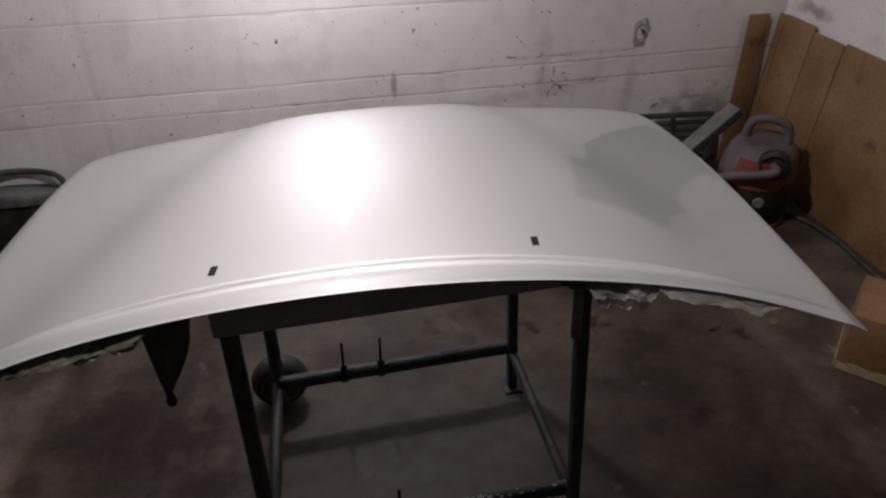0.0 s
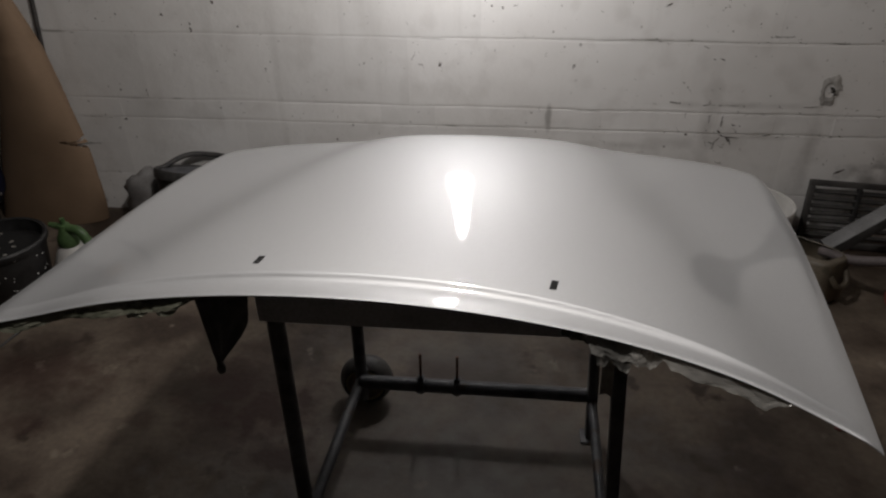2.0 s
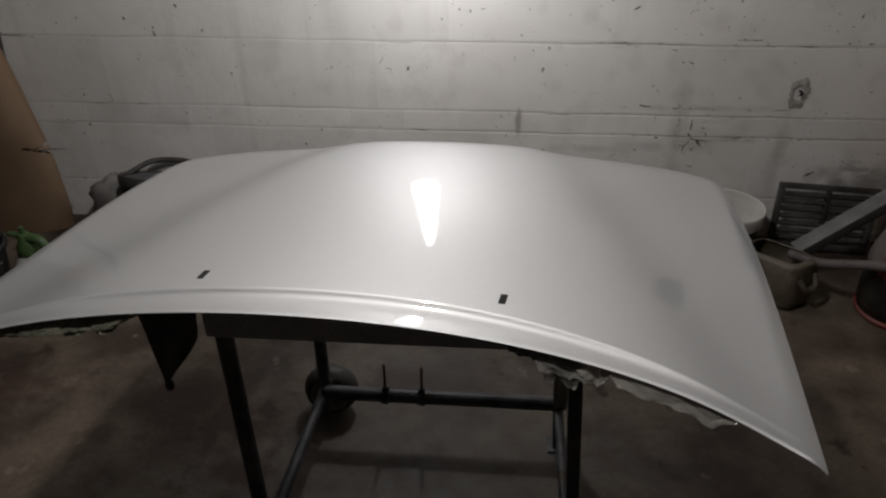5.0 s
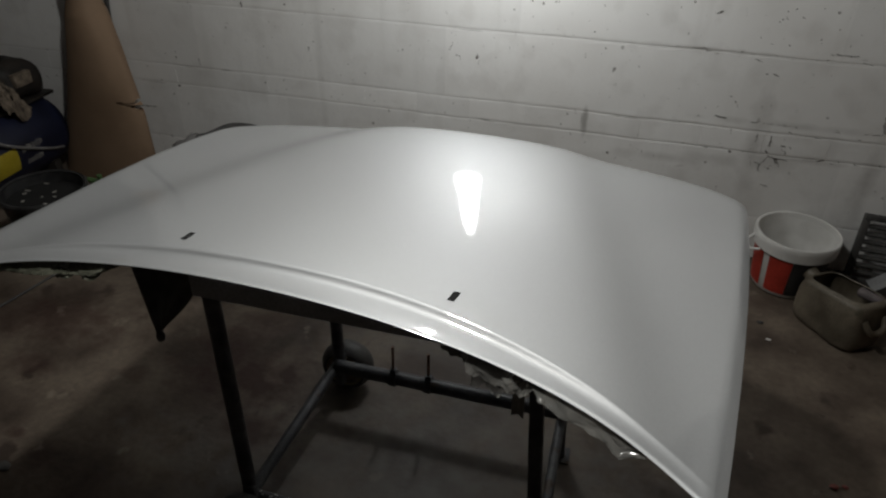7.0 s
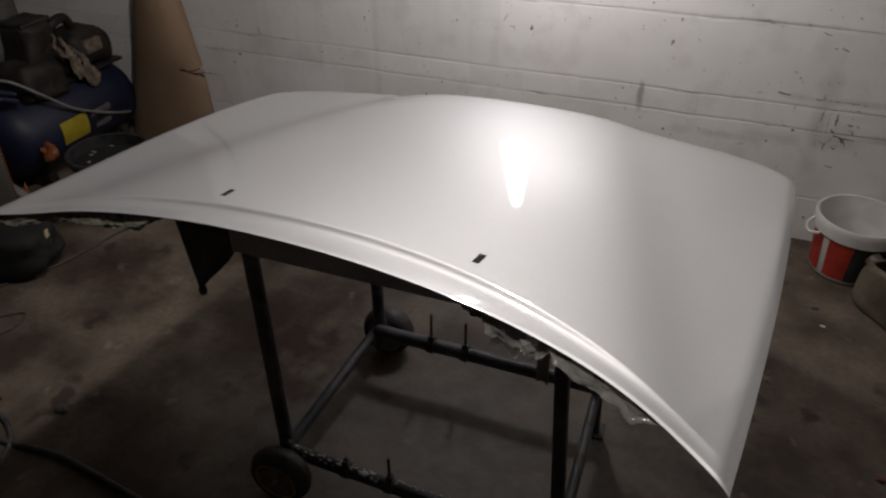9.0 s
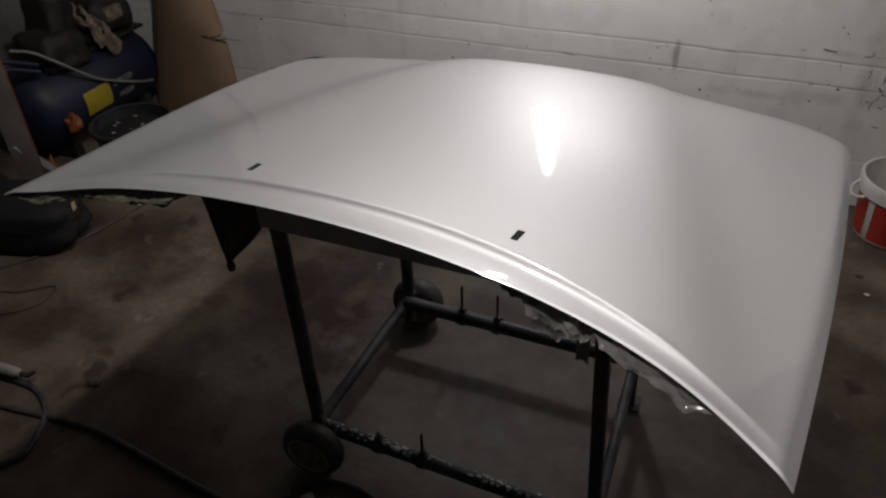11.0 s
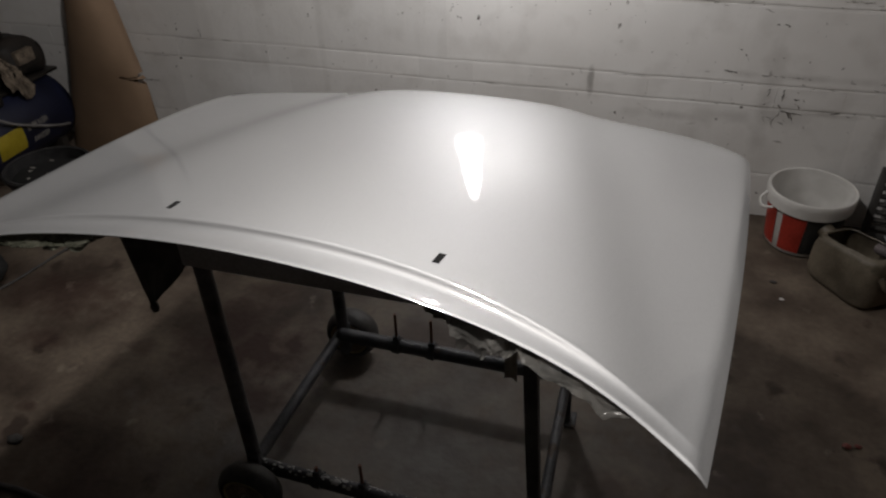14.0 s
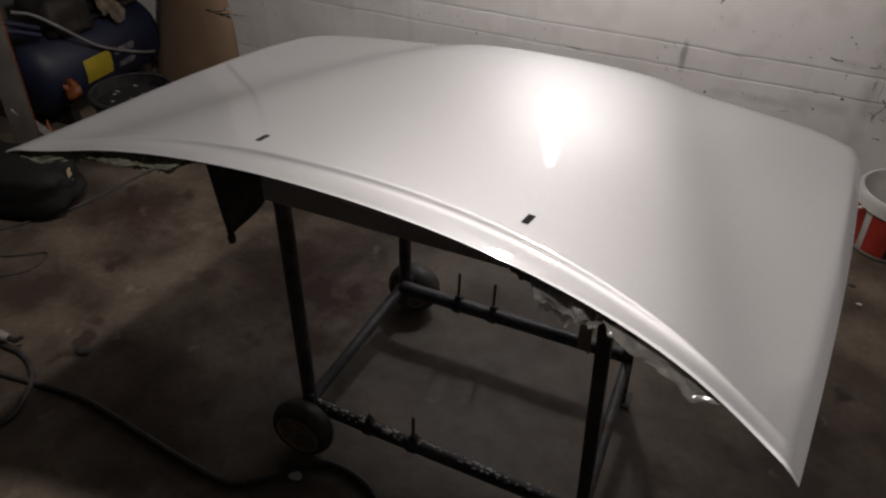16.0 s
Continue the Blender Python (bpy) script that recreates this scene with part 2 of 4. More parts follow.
PALEFILM = material("pale_masking_film", (0.16, 0.165, 0.125), (0.30, 0.30, 0.24), 20.0, 0.25, bump=1.0, fine=40, coat=1.0, alpha=0.9)
SHEER = material("clear_masking_film", (0.24, 0.235, 0.22), (0.46, 0.45, 0.42), 14.0, 0.14, bump=0.45, fine=22, coat=1.0, alpha=0.5)
CARD = material("brown_cardboard", (0.20, 0.132, 0.082), (0.265, 0.18, 0.116), 3.0, 0.8, bump=0.06, fine=420)
BOARD = material("brown_fibreboard", (0.21, 0.115, 0.05), (0.30, 0.175, 0.085), 4.0, 0.6, bump=0.25, fine=70, spots=[((0.12, 0.07, 0.04), 6.0, 0.68)])
FADED = material("faded_red_plastic", (0.165, 0.045, 0.0375), (0.247, 0.06, 0.045), 7.0, 0.6, bump=0.2)
RED = material("red_plastic", (0.315, 0.0263, 0.015), (0.413, 0.0375, 0.0225), 15.0, 0.4, bump=0.1)
WHITE = material("white_plastic", (0.55, 0.54, 0.52), (0.68, 0.67, 0.65), 10.0, 0.4, bump=0.05, fine=420, spots=[((0.38, 0.36, 0.33), 9.0, 0.74)])
OLIVE = material("dirty_olive_plastic", (0.075, 0.062, 0.044), (0.16, 0.135, 0.10), 9.0, 0.5, bump=0.25, spots=[((0.08, 0.07, 0.05), 10.0, 0.64)])
DUSTY = material("dusty_grey_plastic", (0.12, 0.112, 0.109), (0.195, 0.188, 0.184), 8.0, 0.6, bump=0.25)
GREY = material("grey_profile_metal", (0.13, 0.13, 0.133), (0.20, 0.20, 0.203), 12.0, 0.5, bump=0.1)
BLUE = material("dark_blue_enamel", (0.003, 0.004, 0.014), (0.007, 0.010, 0.036), 6.0, 0.55, bump=0.15)
YELLOW = material("yellow_label", (0.298, 0.228, 0.0108), (0.358, 0.282, 0.0217), 20.0, 0.5, bump=0.05)
ORANGE = material("orange_plastic", (0.156, 0.042, 0.009), (0.228, 0.066, 0.015), 20.0, 0.5)
GREEN = material("green_plastic", (0.0467, 0.0935, 0.034), (0.085, 0.149, 0.0553), 20.0, 0.45)
IRON = material("oily_cast_iron", (0.0135, 0.012, 0.0105), (0.0413, 0.0353, 0.03), 14.0, 0.55, metal=0.3, bump=0.5, fine=70)
PLASTER = material("grimy_plaster", (0.30, 0.285, 0.27), (0.46, 0.445, 0.425), 26.0, 0.9, bump=0.3, fine=90, spots=[((0.24, 0.22, 0.20), 30.0, 0.64)])
CHIP = material("bared_dark_masonry", (0.05, 0.043, 0.038), (0.11, 0.095, 0.085), 40.0, 0.95, bump=0.3)
PALE = material("dirty_yellowed_paper", (0.38, 0.31, 0.17), (0.52, 0.45, 0.28), 22.0, 0.85, bump=0.3)
OFFWHITE = material("grimy_white_plastic", (0.225, 0.21, 0.188), (0.36, 0.345, 0.315), 20.0, 0.5, bump=0.2)
SOOT = material("dusty_black_plastic", (0.0338, 0.0323, 0.0315), (0.075, 0.0713, 0.0675), 14.0, 0.75, bump=0.3)
SLATE = material("dusty_slate_plastic", (0.060, 0.062, 0.070), (0.11, 0.112, 0.122), 9.0, 0.6, bump=0.25)
HUB = material("dusty_brown_rim", (0.19, 0.145, 0.11), (0.33, 0.255, 0.195), 30.0, 0.7, bump=0.3)
MAUVE = material("dusty_mauve_plastic", (0.075, 0.0622, 0.0622), (0.135, 0.114, 0.114), 9.0, 0.65, bump=0.25)
GRIME = material("greasy_black_iron", (0.006, 0.0045, 0.0035), (0.020, 0.0145, 0.011), 16.0, 0.7, bump=0.6, fine=60, spots=[((0.06, 0.05, 0.04), 22.0, 0.66)])
RAG = material("dirty_beige_rag", (0.09, 0.07, 0.052), (0.20, 0.16, 0.12), 30.0, 0.9, bump=0.5)
SLAB = material("grey_weathered_wood", (0.0671, 0.0594, 0.0521), (0.099, 0.0902, 0.0803), 9.0, 0.75, bump=0.2)
BRUSHED = material("galvanised_steel", (0.35, 0.35, 0.36), (0.5, 0.5, 0.51), 30.0, 0.4, metal=0.8)

# ---- building helpers ----
ROOT = {}


def thing(name, at, label, category, group="", kind=""):
    ob = new(name)
    ob.location = at
    ob.empty_display_size = 0.1
    ROOT[ob.name] = Vector(at)
    return tagged(ob, label, category, group, kind)


def finish(bm, offset, smooth):
    bmesh.ops.recalc_face_normals(bm, faces=bm.faces)
    bmesh.ops.translate(bm, verts=bm.verts, vec=-offset)
    me = bpy.data.meshes.new("mesh")
    bm.to_mesh(me)
    bm.free()
    if smooth is not None:
        me.shade_smooth()
        if smooth < 179:
            me.set_sharp_from_angle(angle=radians(smooth))
    return me


def part(name, bm, mat, parent, label="", smooth=35):
    """One mesh, modelled in world places, as a part under a thing or under a part."""
    me = finish(bm, ROOT[parent.name], smooth)
    me.materials.append(mat)
    ob = new(name, me)
    ob.parent = parent
    ROOT[ob.name] = ROOT[parent.name]
    return tagged(ob, label)


def single(name, bm, mat, label="", category="", group="", kind="", smooth=35, at=None):
    at = Vector(at) if at else Vector((0, 0, 0))
    me = finish(bm, at, smooth)
    me.materials.append(mat)
    ob = new(name, me)
    ob.location = at
    ROOT[ob.name] = at
    return tagged(ob, label, category, group, kind)


def box(bm, x0, x1, y0, y1, z0, z1, bevel=0.0, m=None, segments=2):
    made = bmesh.ops.create_cube(bm, size=1)["verts"]
    for v in made:
        v.co = Vector((x0 + (v.co.x + 0.5) * (x1 - x0), y0 + (v.co.y + 0.5) * (y1 - y0), z0 + (v.co.z + 0.5) * (z1 - z0)))
    if bevel:
        edges = list({e for v in made for e in v.link_edges})
        made = bmesh.ops.bevel(bm, geom=edges, offset=bevel, segments=segments, profile=0.5, affect="EDGES")["verts"]
    if m is not None:
        bmesh.ops.transform(bm, matrix=m, verts=list({v for v in made}))
    return bm


def fresh():
    return bmesh.new()


def tube(bm, points, radius, sides=12, caps=True, scale=None):
    """A round bar along points; radius may be one number or one a point."""
    pts = [Vector(p) for p in points]
    radii = radius if isinstance(radius, (list, tuple)) else [radius] * len(pts)
    rings, up = [], None
    for i, p in enumerate(pts):
        d = (pts[min(i + 1, len(pts) - 1)] - pts[max(i - 1, 0)]).normalized()
        if up is None:
            up = d.orthogonal().normalized()
        up = (up - d * up.dot(d)).normalized()
        side = d.cross(up)
        rings.append([bm.verts.new(p + radii[i] * (math.cos(a) * up + math.sin(a) * side)) for a in (2 * math.pi * j / sides for j in range(sides))])
    for a, b in zip(rings, rings[1:]):
        for j in range(sides):
            bm.faces.new((a[j], a[(j + 1) % sides], b[(j + 1) % sides], b[j]))
    if caps:
        bm.faces.new(rings[0][::-1])
        bm.faces.new(rings[-1])
    return bm


def smooth_path(points, steps=8):
    """A Catmull-Rom line through points."""
    p = [Vector(q) for q in points]
    p = [2 * p[0] - p[1]] + p + [2 * p[-1] - p[-2]]
    out = []
    for i in range(1, len(p) - 2):
        for j in range(steps):
            t = j / steps
            out.append(0.5 * ((2 * p[i]) + (p[i + 1] - p[i - 1]) * t + (2 * p[i - 1] - 5 * p[i] + 4 * p[i + 1] - p[i + 2]) * t * t + (3 * p[i] - p[i - 1] - 3 * p[i + 1] + p[i + 2]) * t ** 3))
    return out + [p[-2]]


def lathe(bm, profile, m=None, sides=32, stretch=1.0, closed=False):
    """Turns a profile of (radius, height) round z, then sets it at m."""
    m = m or Matrix()
    rings = []
    for r, z in profile:
        rings.append([bm.verts.new(m @ Vector((r * math.cos(a), stretch * r * math.sin(a), z))) for a in (2 * math.pi * j / sides for j in range(sides))])
    pairs = list(zip(rings, rings[1:])) + ([(rings[-1], rings[0])] if closed else [])
    for a, b in pairs:
        for j in range(sides):
            bm.faces.new((a[j], a[(j + 1) % sides], b[(j + 1) % sides], b[j]))
    if not closed:
        for ring in (rings[0][::-1], rings[-1]):
            if profile[rings.index(ring) if ring in rings else 0][0] > 1e-4:
                bm.faces.new(ring)
    return bm


def sheet(bm, place, nu, nv, thick, skip=()):
    """A sheet with thickness: place(u, v) gives points for u, v in 0..1."""
    top = [[Vector(place(i / nu, j / nv)) for j in range(nv + 1)] for i in range(nu + 1)]
    low, upv = [], []
    for i in range(nu + 1):
        upv.append([bm.verts.new(p) for p in top[i]])
        row = []
        for j in range(nv + 1):
            du = top[min(i + 1, nu)][j] - top[max(i - 1, 0)][j]
            dv = top[i][min(j + 1, nv)] - top[i][max(j - 1, 0)]
            nrm = du.cross(dv)
            nrm = nrm.normalized() if nrm.length > 1e-12 else Vector((0, 0, 1))
            row.append(bm.verts.new(top[i][j] - thick * nrm))
        low.append(row)
    used = set()
    for i in range(nu):
        for j in range(nv):
            if (i, j) in skip:
                continue
            used.add((i, j))
            bm.faces.new((upv[i][j], upv[i + 1][j], upv[i + 1][j + 1], upv[i][j + 1]))
            bm.faces.new((low[i][j], low[i][j + 1], low[i + 1][j + 1], low[i + 1][j]))
    for i, j in used:
        for di, dj, a, b in ((-1, 0, (i, j), (i, j + 1)), (1, 0, (i + 1, j + 1), (i + 1, j)), (0, -1, (i + 1, j), (i, j)), (0, 1, (i, j + 1), (i + 1, j + 1))):
            if (i + di, j + dj) not in used:
                bm.faces.new((upv[a[0]][a[1]], low[a[0]][a[1]], low[b[0]][b[1]], upv[b[0]][b[1]]))
    loose = [v for v in bm.verts if not v.link_faces]
    bmesh.ops.delete(bm, geom=loose, context="VERTS")
    return bm


def wave(x, y=0.0, z=0.0):
    return noise.noise(Vector((x, y, z)))


# ---- the room ----
X0, X1, Y0, Y1, H = -2.6, 2.5, -3.6, 3.3, 2.55


def room():
    ground = fresh()
    n = 80
    rows = []
    for i in range(n + 1):
        rows.append([])
        for j in range(n + 1):
            x, y = X0 - 0.2 + (X1 - X0 + 0.4) * i / n, Y0 - 0.2 + (Y1 - Y0 + 0.4) * j / n
            rows[i].append(ground.verts.new((x, y, 0.003 * wave(x * 2.1, y * 2.1))))
    for i in range(n):
        for j in range(n):
            ground.faces.new((rows[i][j], rows[i + 1][j], rows[i + 1][j + 1], rows[i][j + 1]))
    low = [ground.verts.new((x, y, -0.12)) for x, y in ((X0 - 0.2, Y0 - 0.2), (X1 + 0.2, Y0 - 0.2), (X1 + 0.2, Y1 + 0.2), (X0 - 0.2, Y1 + 0.2))]
    ground.faces.new(low[::-1])
    single("floor", ground, FLOOR, "dusty stained concrete floor", "floor", kind="structure")
    # Out of view; the dark tone keeps its reflection in the hood low.
    single("ceiling", box(fresh(), X0 - 0.2, X1 + 0.2, Y0 - 0.2, Y1 + 0.2, H, H + 0.12), CEILING, "plain unseen ceiling, kept dark to limit light on the hood", "ceiling", kind="structure")
    single("wall_west", box(fresh(), X0 - 0.2, X0, Y0, Y1, 0.005, H - 0.004), RAW, "grey plastered wall closing the room, toned to limit bounced light", "wall", kind="structure")
    # Unseen end of the east wall, made grey to cut bounced light.
    single("wall_east_unseen", box(fresh(), X1, X1 + 0.2, Y0, 2.2, 0.005, H - 0.004), RAW, "grey plastered wall closing the room, toned to limit bounced light", "wall", kind="structure")
    single("wall_east", box(fresh(), X1, X1 + 0.2, 2.2, Y1, 0.005, H - 0.004), WALL, "white painted rough masonry wall", "wall", kind="structure")
    # Unseen wall, set far back and grey so that little light returns.
    single("wall_south", box(fresh(), X0 - 0.2, X1 + 0.2, Y0 - 0.2, Y0 - 0.004, 0.005, H - 0.004), RAW, "grey plastered wall closing the room, toned to limit bounced light", "wall", kind="structure")
    return single("wall_north", box(fresh(), X0 - 0.2, X1 + 0.2, Y1 + 0.0022, Y1 + 0.2, 0.005, H - 0.004), WALL, "white painted wall of large blocks with a brick course", "wall", kind="structure")


WALL_NORTH = room()

# ---- the hood ----
HX, HY, HZ, YAW, ROLL = 0.3251, 1.3780, 0.9324, radians(-6.835), radians(2.184)
HALF = 0.7151


def hood_edge(s):
    return -0.0346 * s * s - 0.0190 * s ** 3 - 0.1226 * s ** 4


def hood_far(s):
    return 0.9504 - 0.0592 * s * s - 0.1344 * s ** 8


def hood_height(xi, et, back):
    """The crown, the soft central bulge and the ridge along the rear edge; back is the distance from that edge."""
    s = xi / HALF
    z = -0.1191 * xi * xi + 0.1337 * xi ** 4 + (0.0069 * xi - 0.0304) * et + 0.0266 * et * et - 0.1047 * et ** 3
    z += 0.0085 * (1 - math.tanh((abs(xi) - 0.6012 + 0.3222 * et) / 0.0650))
    fade = max(0.0, 1 - (s ** 3.2 if s > 0 else s ** 4))
    b = max(0.0, 0.0752 - (0.085 * s * s - 0.042 * s ** 4 if s > 0 else 0.034 * s * s) - back)
    z += fade * (-0.0118 * (1 - math.exp(-b / 0.0105)) + 1.95 * b * b)
    z -= 0.0025 * max(0.0, 1 - back / 0.008) ** 2
    return z


def hood_place(s, v, drop=0.0):
    """A point of the hood: s from side to side, v from the rear edge to the front edge."""
    xi = s * HALF * (1 + 0.0613 * v - 0.0620 * v * v)
    if s < -0.8:
        xi *= 1 + 0.035 * ((-s - 0.8) / 0.2) ** 2 * (1 - v) ** 3
    a, b = hood_edge(s), hood_far(s)
    et = a + (b - a) * v
    side = (1 - abs(s)) * HALF
    z = hood_height(xi, et, et - a) - drop
    z -= 0.006 * max(0.0, 1 - side / 0.02) ** 2 + 0.0023 * max(0.0, 1 - (b - et) / 0.05) ** 2
    z += xi * math.tan(ROLL)
    return Vector((HX + xi * math.cos(YAW) - et * math.sin(YAW), HY + xi * math.sin(YAW) + et * math.cos(YAW), HZ + z))


def hood_at(xi, et, drop=0.0):
    s = xi / HALF
    for _ in range(4):
        v = (et - hood_edge(s)) / (hood_far(s) - hood_edge(s))
        s = xi / (HALF * (1 + 0.0613 * v - 0.0620 * v * v))
    return hood_place(s, v, drop)


def dense(u):
    """More lines near the rear edge, where the ridge is."""
    return u * u * 0.75 + u * 0.25


def car_hood():
    hood = thing("car_hood", (0.36, 1.8, 0.80), "silver metallic car hood freshly painted, lying on a trolley stand", "car hood")
    bm = fresh()
    sheet(bm, lambda u, v: hood_place(2 * u - 1, dense(v)), 150, 130, 0.0022)
    part("outer_skin", bm, PAINT, hood, smooth=60)
    bm = fresh()

    def inner(u, v):
        s, w = (2 * u - 1) * 0.975, 0.018 + 0.95 * v
        rim = min(1.0, min((1 - abs(s)) / 0.05, v / 0.03, (1 - v) / 0.05))
        rib = 0.5 + 0.5 * math.cos(s * 9.0) * math.cos((v - 0.5) * 7.0)
        return hood_place(s, w, 0.006 + 0.022 * max(0.0, rim) * (0.6 + 0.4 * rib))
    sheet(bm, inner, 70, 50, 0.0015)
    part("inner_panel", bm, PRIMER, hood, "black stiffening panel under the hood", smooth=60)
    for side, across, along in ((-1, -0.2923, 0.1081), (1, 0.2642, 0.1026)):
        bm = fresh()
        ring, low = [], []
        for a, b in ((-0.0062, -0.014), (0.0062, -0.014), (0.0062, 0.014), (-0.0062, 0.014)):
            p = hood_at(across + a + 0.08 * b, along + b)
            ring.append(bm.verts.new(p + Vector((0, 0, 0.0007))))
            low.append(bm.verts.new(p - Vector((0, 0, 0.004))))
        bm.faces.new(ring)
        bm.faces.new(low[::-1])
        for i in range(4):
            bm.faces.new((ring[i], low[i], low[(i + 1) % 4], ring[(i + 1) % 4]))
        part("washer_slot", bm, HOLE, hood, "black washer nozzle opening", smooth=None)


def masking_strip(s0, s1, depth, seed, label, tuck=0.018, drop=0.010, end=0.12, mat=None, flare=0.55, fall=0.75, crumple=1.0):
    """Crumpled film that hangs from under the rear edge."""
    bm = fresh()

    def place(u, v):
        s = s0 + (s1 - s0) * u
        d = depth * (0.75 + 0.28 * wave(u * 3.1 + seed, 3.1) + 0.10 * wave(u * 9 + seed, 1.7))
        d *= min(1.0, end + 5 * u, end + 5 * (1 - u))
        top = hood_place(s, (tuck + 0.006 * wave(u * 5 + seed)) / 0.9, drop)
        crease = 0.008 * wave(u * 6 + seed, v * 1.6, 0.3) + 0.004 * abs(wave(u * 13 + v * 2.0 + seed, v * 3.0, 2.0)) + 0.003 * wave(u * 30, v * 7, seed)
        crease *= crumple
        out = hood_place(s, 0.0) - hood_place(s, 0.06)
        out = Vector((out.x, out.y, 0)).normalized() * (flare * d * v - 1.3 * crease * (0.2 + v))
        return top + out + Vector((0.006 * wave(u * 8, v * 3, seed), 0, -fall * v * d * (1 - 0.2 * v) + 0.3 * crease))
    sheet(bm, place, 90, 14, 0.0006)
    single("masking_film", bm, mat or FILM, label, "masking film", "film strips under the hood edge", smooth=22)


def trolley_stand():
    st = thing("trolley_stand", (0.42, 1.76, 0), "dark blue-grey steel tube trolley stand on two wheels", "stand")
    fl, fr, rl, rr = (0.047, 1.551), (0.740, 1.522), (0.086, 2.054), (0.753, 2.004)
    top = {}
    for (x, y), lean, low in ((fl, 0.0, 0.06), (rl, 0.0, 0.06)):
        bm = tube(fresh(), [(x + lean, y, low), (x, y, 0.845)], 0.0185, 16)
        post = part("post", bm, STEEL, st, smooth=40)
    for (x, y), lean, half in ((fr, 0.058, 0.0138), (rr, 0.046, 0.0145)):
        bm = box(fresh(), -half, half, -half, half, 0.0, 0.845, 0.003)
        for v in bm.verts:
            v.co += Vector((x + lean * (1 - v.co.z / 0.845), y - 0.35 * lean * (1 - v.co.z / 0.845) * (y < 1.8), 0.004))
        post = part("post", bm, STEEL, st)
        foot = box(fresh(), x + lean - 0.03, x + lean + 0.03, y - 0.05 * (y < 1.8) - 0.01 - 0.02 * (y > 1.8), y + 0.01 + 0.02 * (y > 1.8), 0.0, 0.005, 0.001)
        part("foot_plate", foot, STEEL, post)
    # wide beam under the rear edge of the hood, and the rails at the top
    part("front_beam", box(fresh(), 0.022, 0.715, 1.524, 1.569, 0.772, 0.852, 0.004), LIT_STEEL, st, "steel beam, paler for the bounced light on it")
    part("rear_beam", box(fresh(), 0.068, 0.772, 1.995, 2.055, 0.76, 0.822, 0.004), LIT_STEEL, st, "steel beam, paler for the bounced light on it")
    part("top_rail", tube(fresh(), [(0.047, 1.569, 0.80), (0.082, 1.995, 0.80)], 0.016), STEEL, st)
    part("top_rail", tube(fresh(), [(0.742, 1.535, 0.79), (0.757, 1.995, 0.79)], 0.016), STEEL, st)
    # rails near the floor
    rear = part("rear_rail", tube(fresh(), [(0.088, 2.022, 0.158), (0.79, 2.020, 0.158)], 0.0215, 16), STEEL, st, smooth=40)
    front = part("front_rail", tube(fresh(), [(0.037, 1.547, 0.118), (0.79, 1.530, 0.108)], 0.0185, 16), STEEL, st, smooth=40)
    part("side_rail", tube(fresh(), [(0.086, 2.03, 0.15), (0.044, 1.552, 0.115)], 0.016, 14), STEEL, st, smooth=40)
    part("side_rail", tube(fresh(), [(0.79, 2.015, 0.155), (0.79, 1.53, 0.104)], 0.014, 14), STEEL, st, smooth=40)
    for x, y, z, rail, tall in ((0.277, 2.021, 0.158, rear, 0.122), (0.387, 2.021, 0.158, rear, 0.120), (0.352, 1.540, 0.114, front, 0.105), (0.228, 1.543, 0.115, front, 0.05)):
        pin = part("pin", tube(fresh(), [(x, y, z - 0.035), (x, y, z + tall)], 0.0042, 10), RUST, st, "rusty pin", smooth=40)
        bm = tube(fresh(), [(x - 0.011, y, z), (x + 0.011, y, z)], 0.026 if rail is rear else 0.023, 14)
        box(bm, x - 0.009, x + 0.009, y - 0.009, y + 0.009, z + 0.018, z + 0.038, 0.002)
        part("collar", bm, STEEL, pin, smooth=40)
    rnd = random.Random(6)
    bm = fresh()
    for i in range(130):
        x = rnd.choice((rnd.gauss(0.25, 0.06), rnd.uniform(0.06, 0.60), rnd.uniform(0.06, 0.74)))
        turn, s = rnd.uniform(-0.9, 0.7), rnd.uniform(0.0015, 0.0042)
        z = 0.118 - 0.010 * (x - 0.02) / 0.753
        c = Vector((x + 0.014, 1.5465 - 0.022 * x - 0.0186 * math.sin(turn), z + 0.0186 * math.cos(turn)))
        lathe(bm, [(0.0, 0.0007), (s * 0.7, 0.0005), (s, -0.0008)], Matrix.Translation(c) @ Vector((0, -math.sin(turn), math.cos(turn))).to_track_quat("Z", "Y").to_matrix().to_4x4() @ Matrix.Diagonal((rnd.uniform(1.0, 2.6), 1, 1, 1)), 7)
    tagged(part("paint_splatter", bm, GLOSS, front, smooth=60), "pale glossy drops of paint", kind="stuff")
    # wheels on short axles along the depth of the stand
    for y0, y1 in ((1.458, 1.523), (2.076, 2.151)):
        x, z, r = 0.058 if y0 < 2 else 0.088, 0.087, 0.086
        turn = Matrix.Translation((x, y0, z)) @ pose(0, 0, 0, -90, 0, 0)
        w = y1 - y0
        bm = lathe(fresh(), [(0.058, 0.005), (0.068, 0.0), (0.077, 0.007), (0.083, 0.020), (r, w * 0.42), (r, w * 0.58), (0.083, w - 0.020), (0.077, w - 0.007), (0.068, w), (0.058, w - 0.005)], turn, 40, closed=True)
        tyre = part("wheel", bm, RUBBER, st, "worn black rubber wheel", smooth=50)
        bm = lathe(fresh(), [(0.0, 0.010), (0.012, 0.006), (0.022, 0.006), (0.028, 0.014), (0.048, 0.014), (0.052, 0.006), (0.0605, 0.006), (0.0605, w - 0.006), (0.05, w - 0.012), (0.0, w - 0.012)], turn, 32)
        part("rim", bm, HUB, tyre, "dusty brown wheel rim", smooth=40)
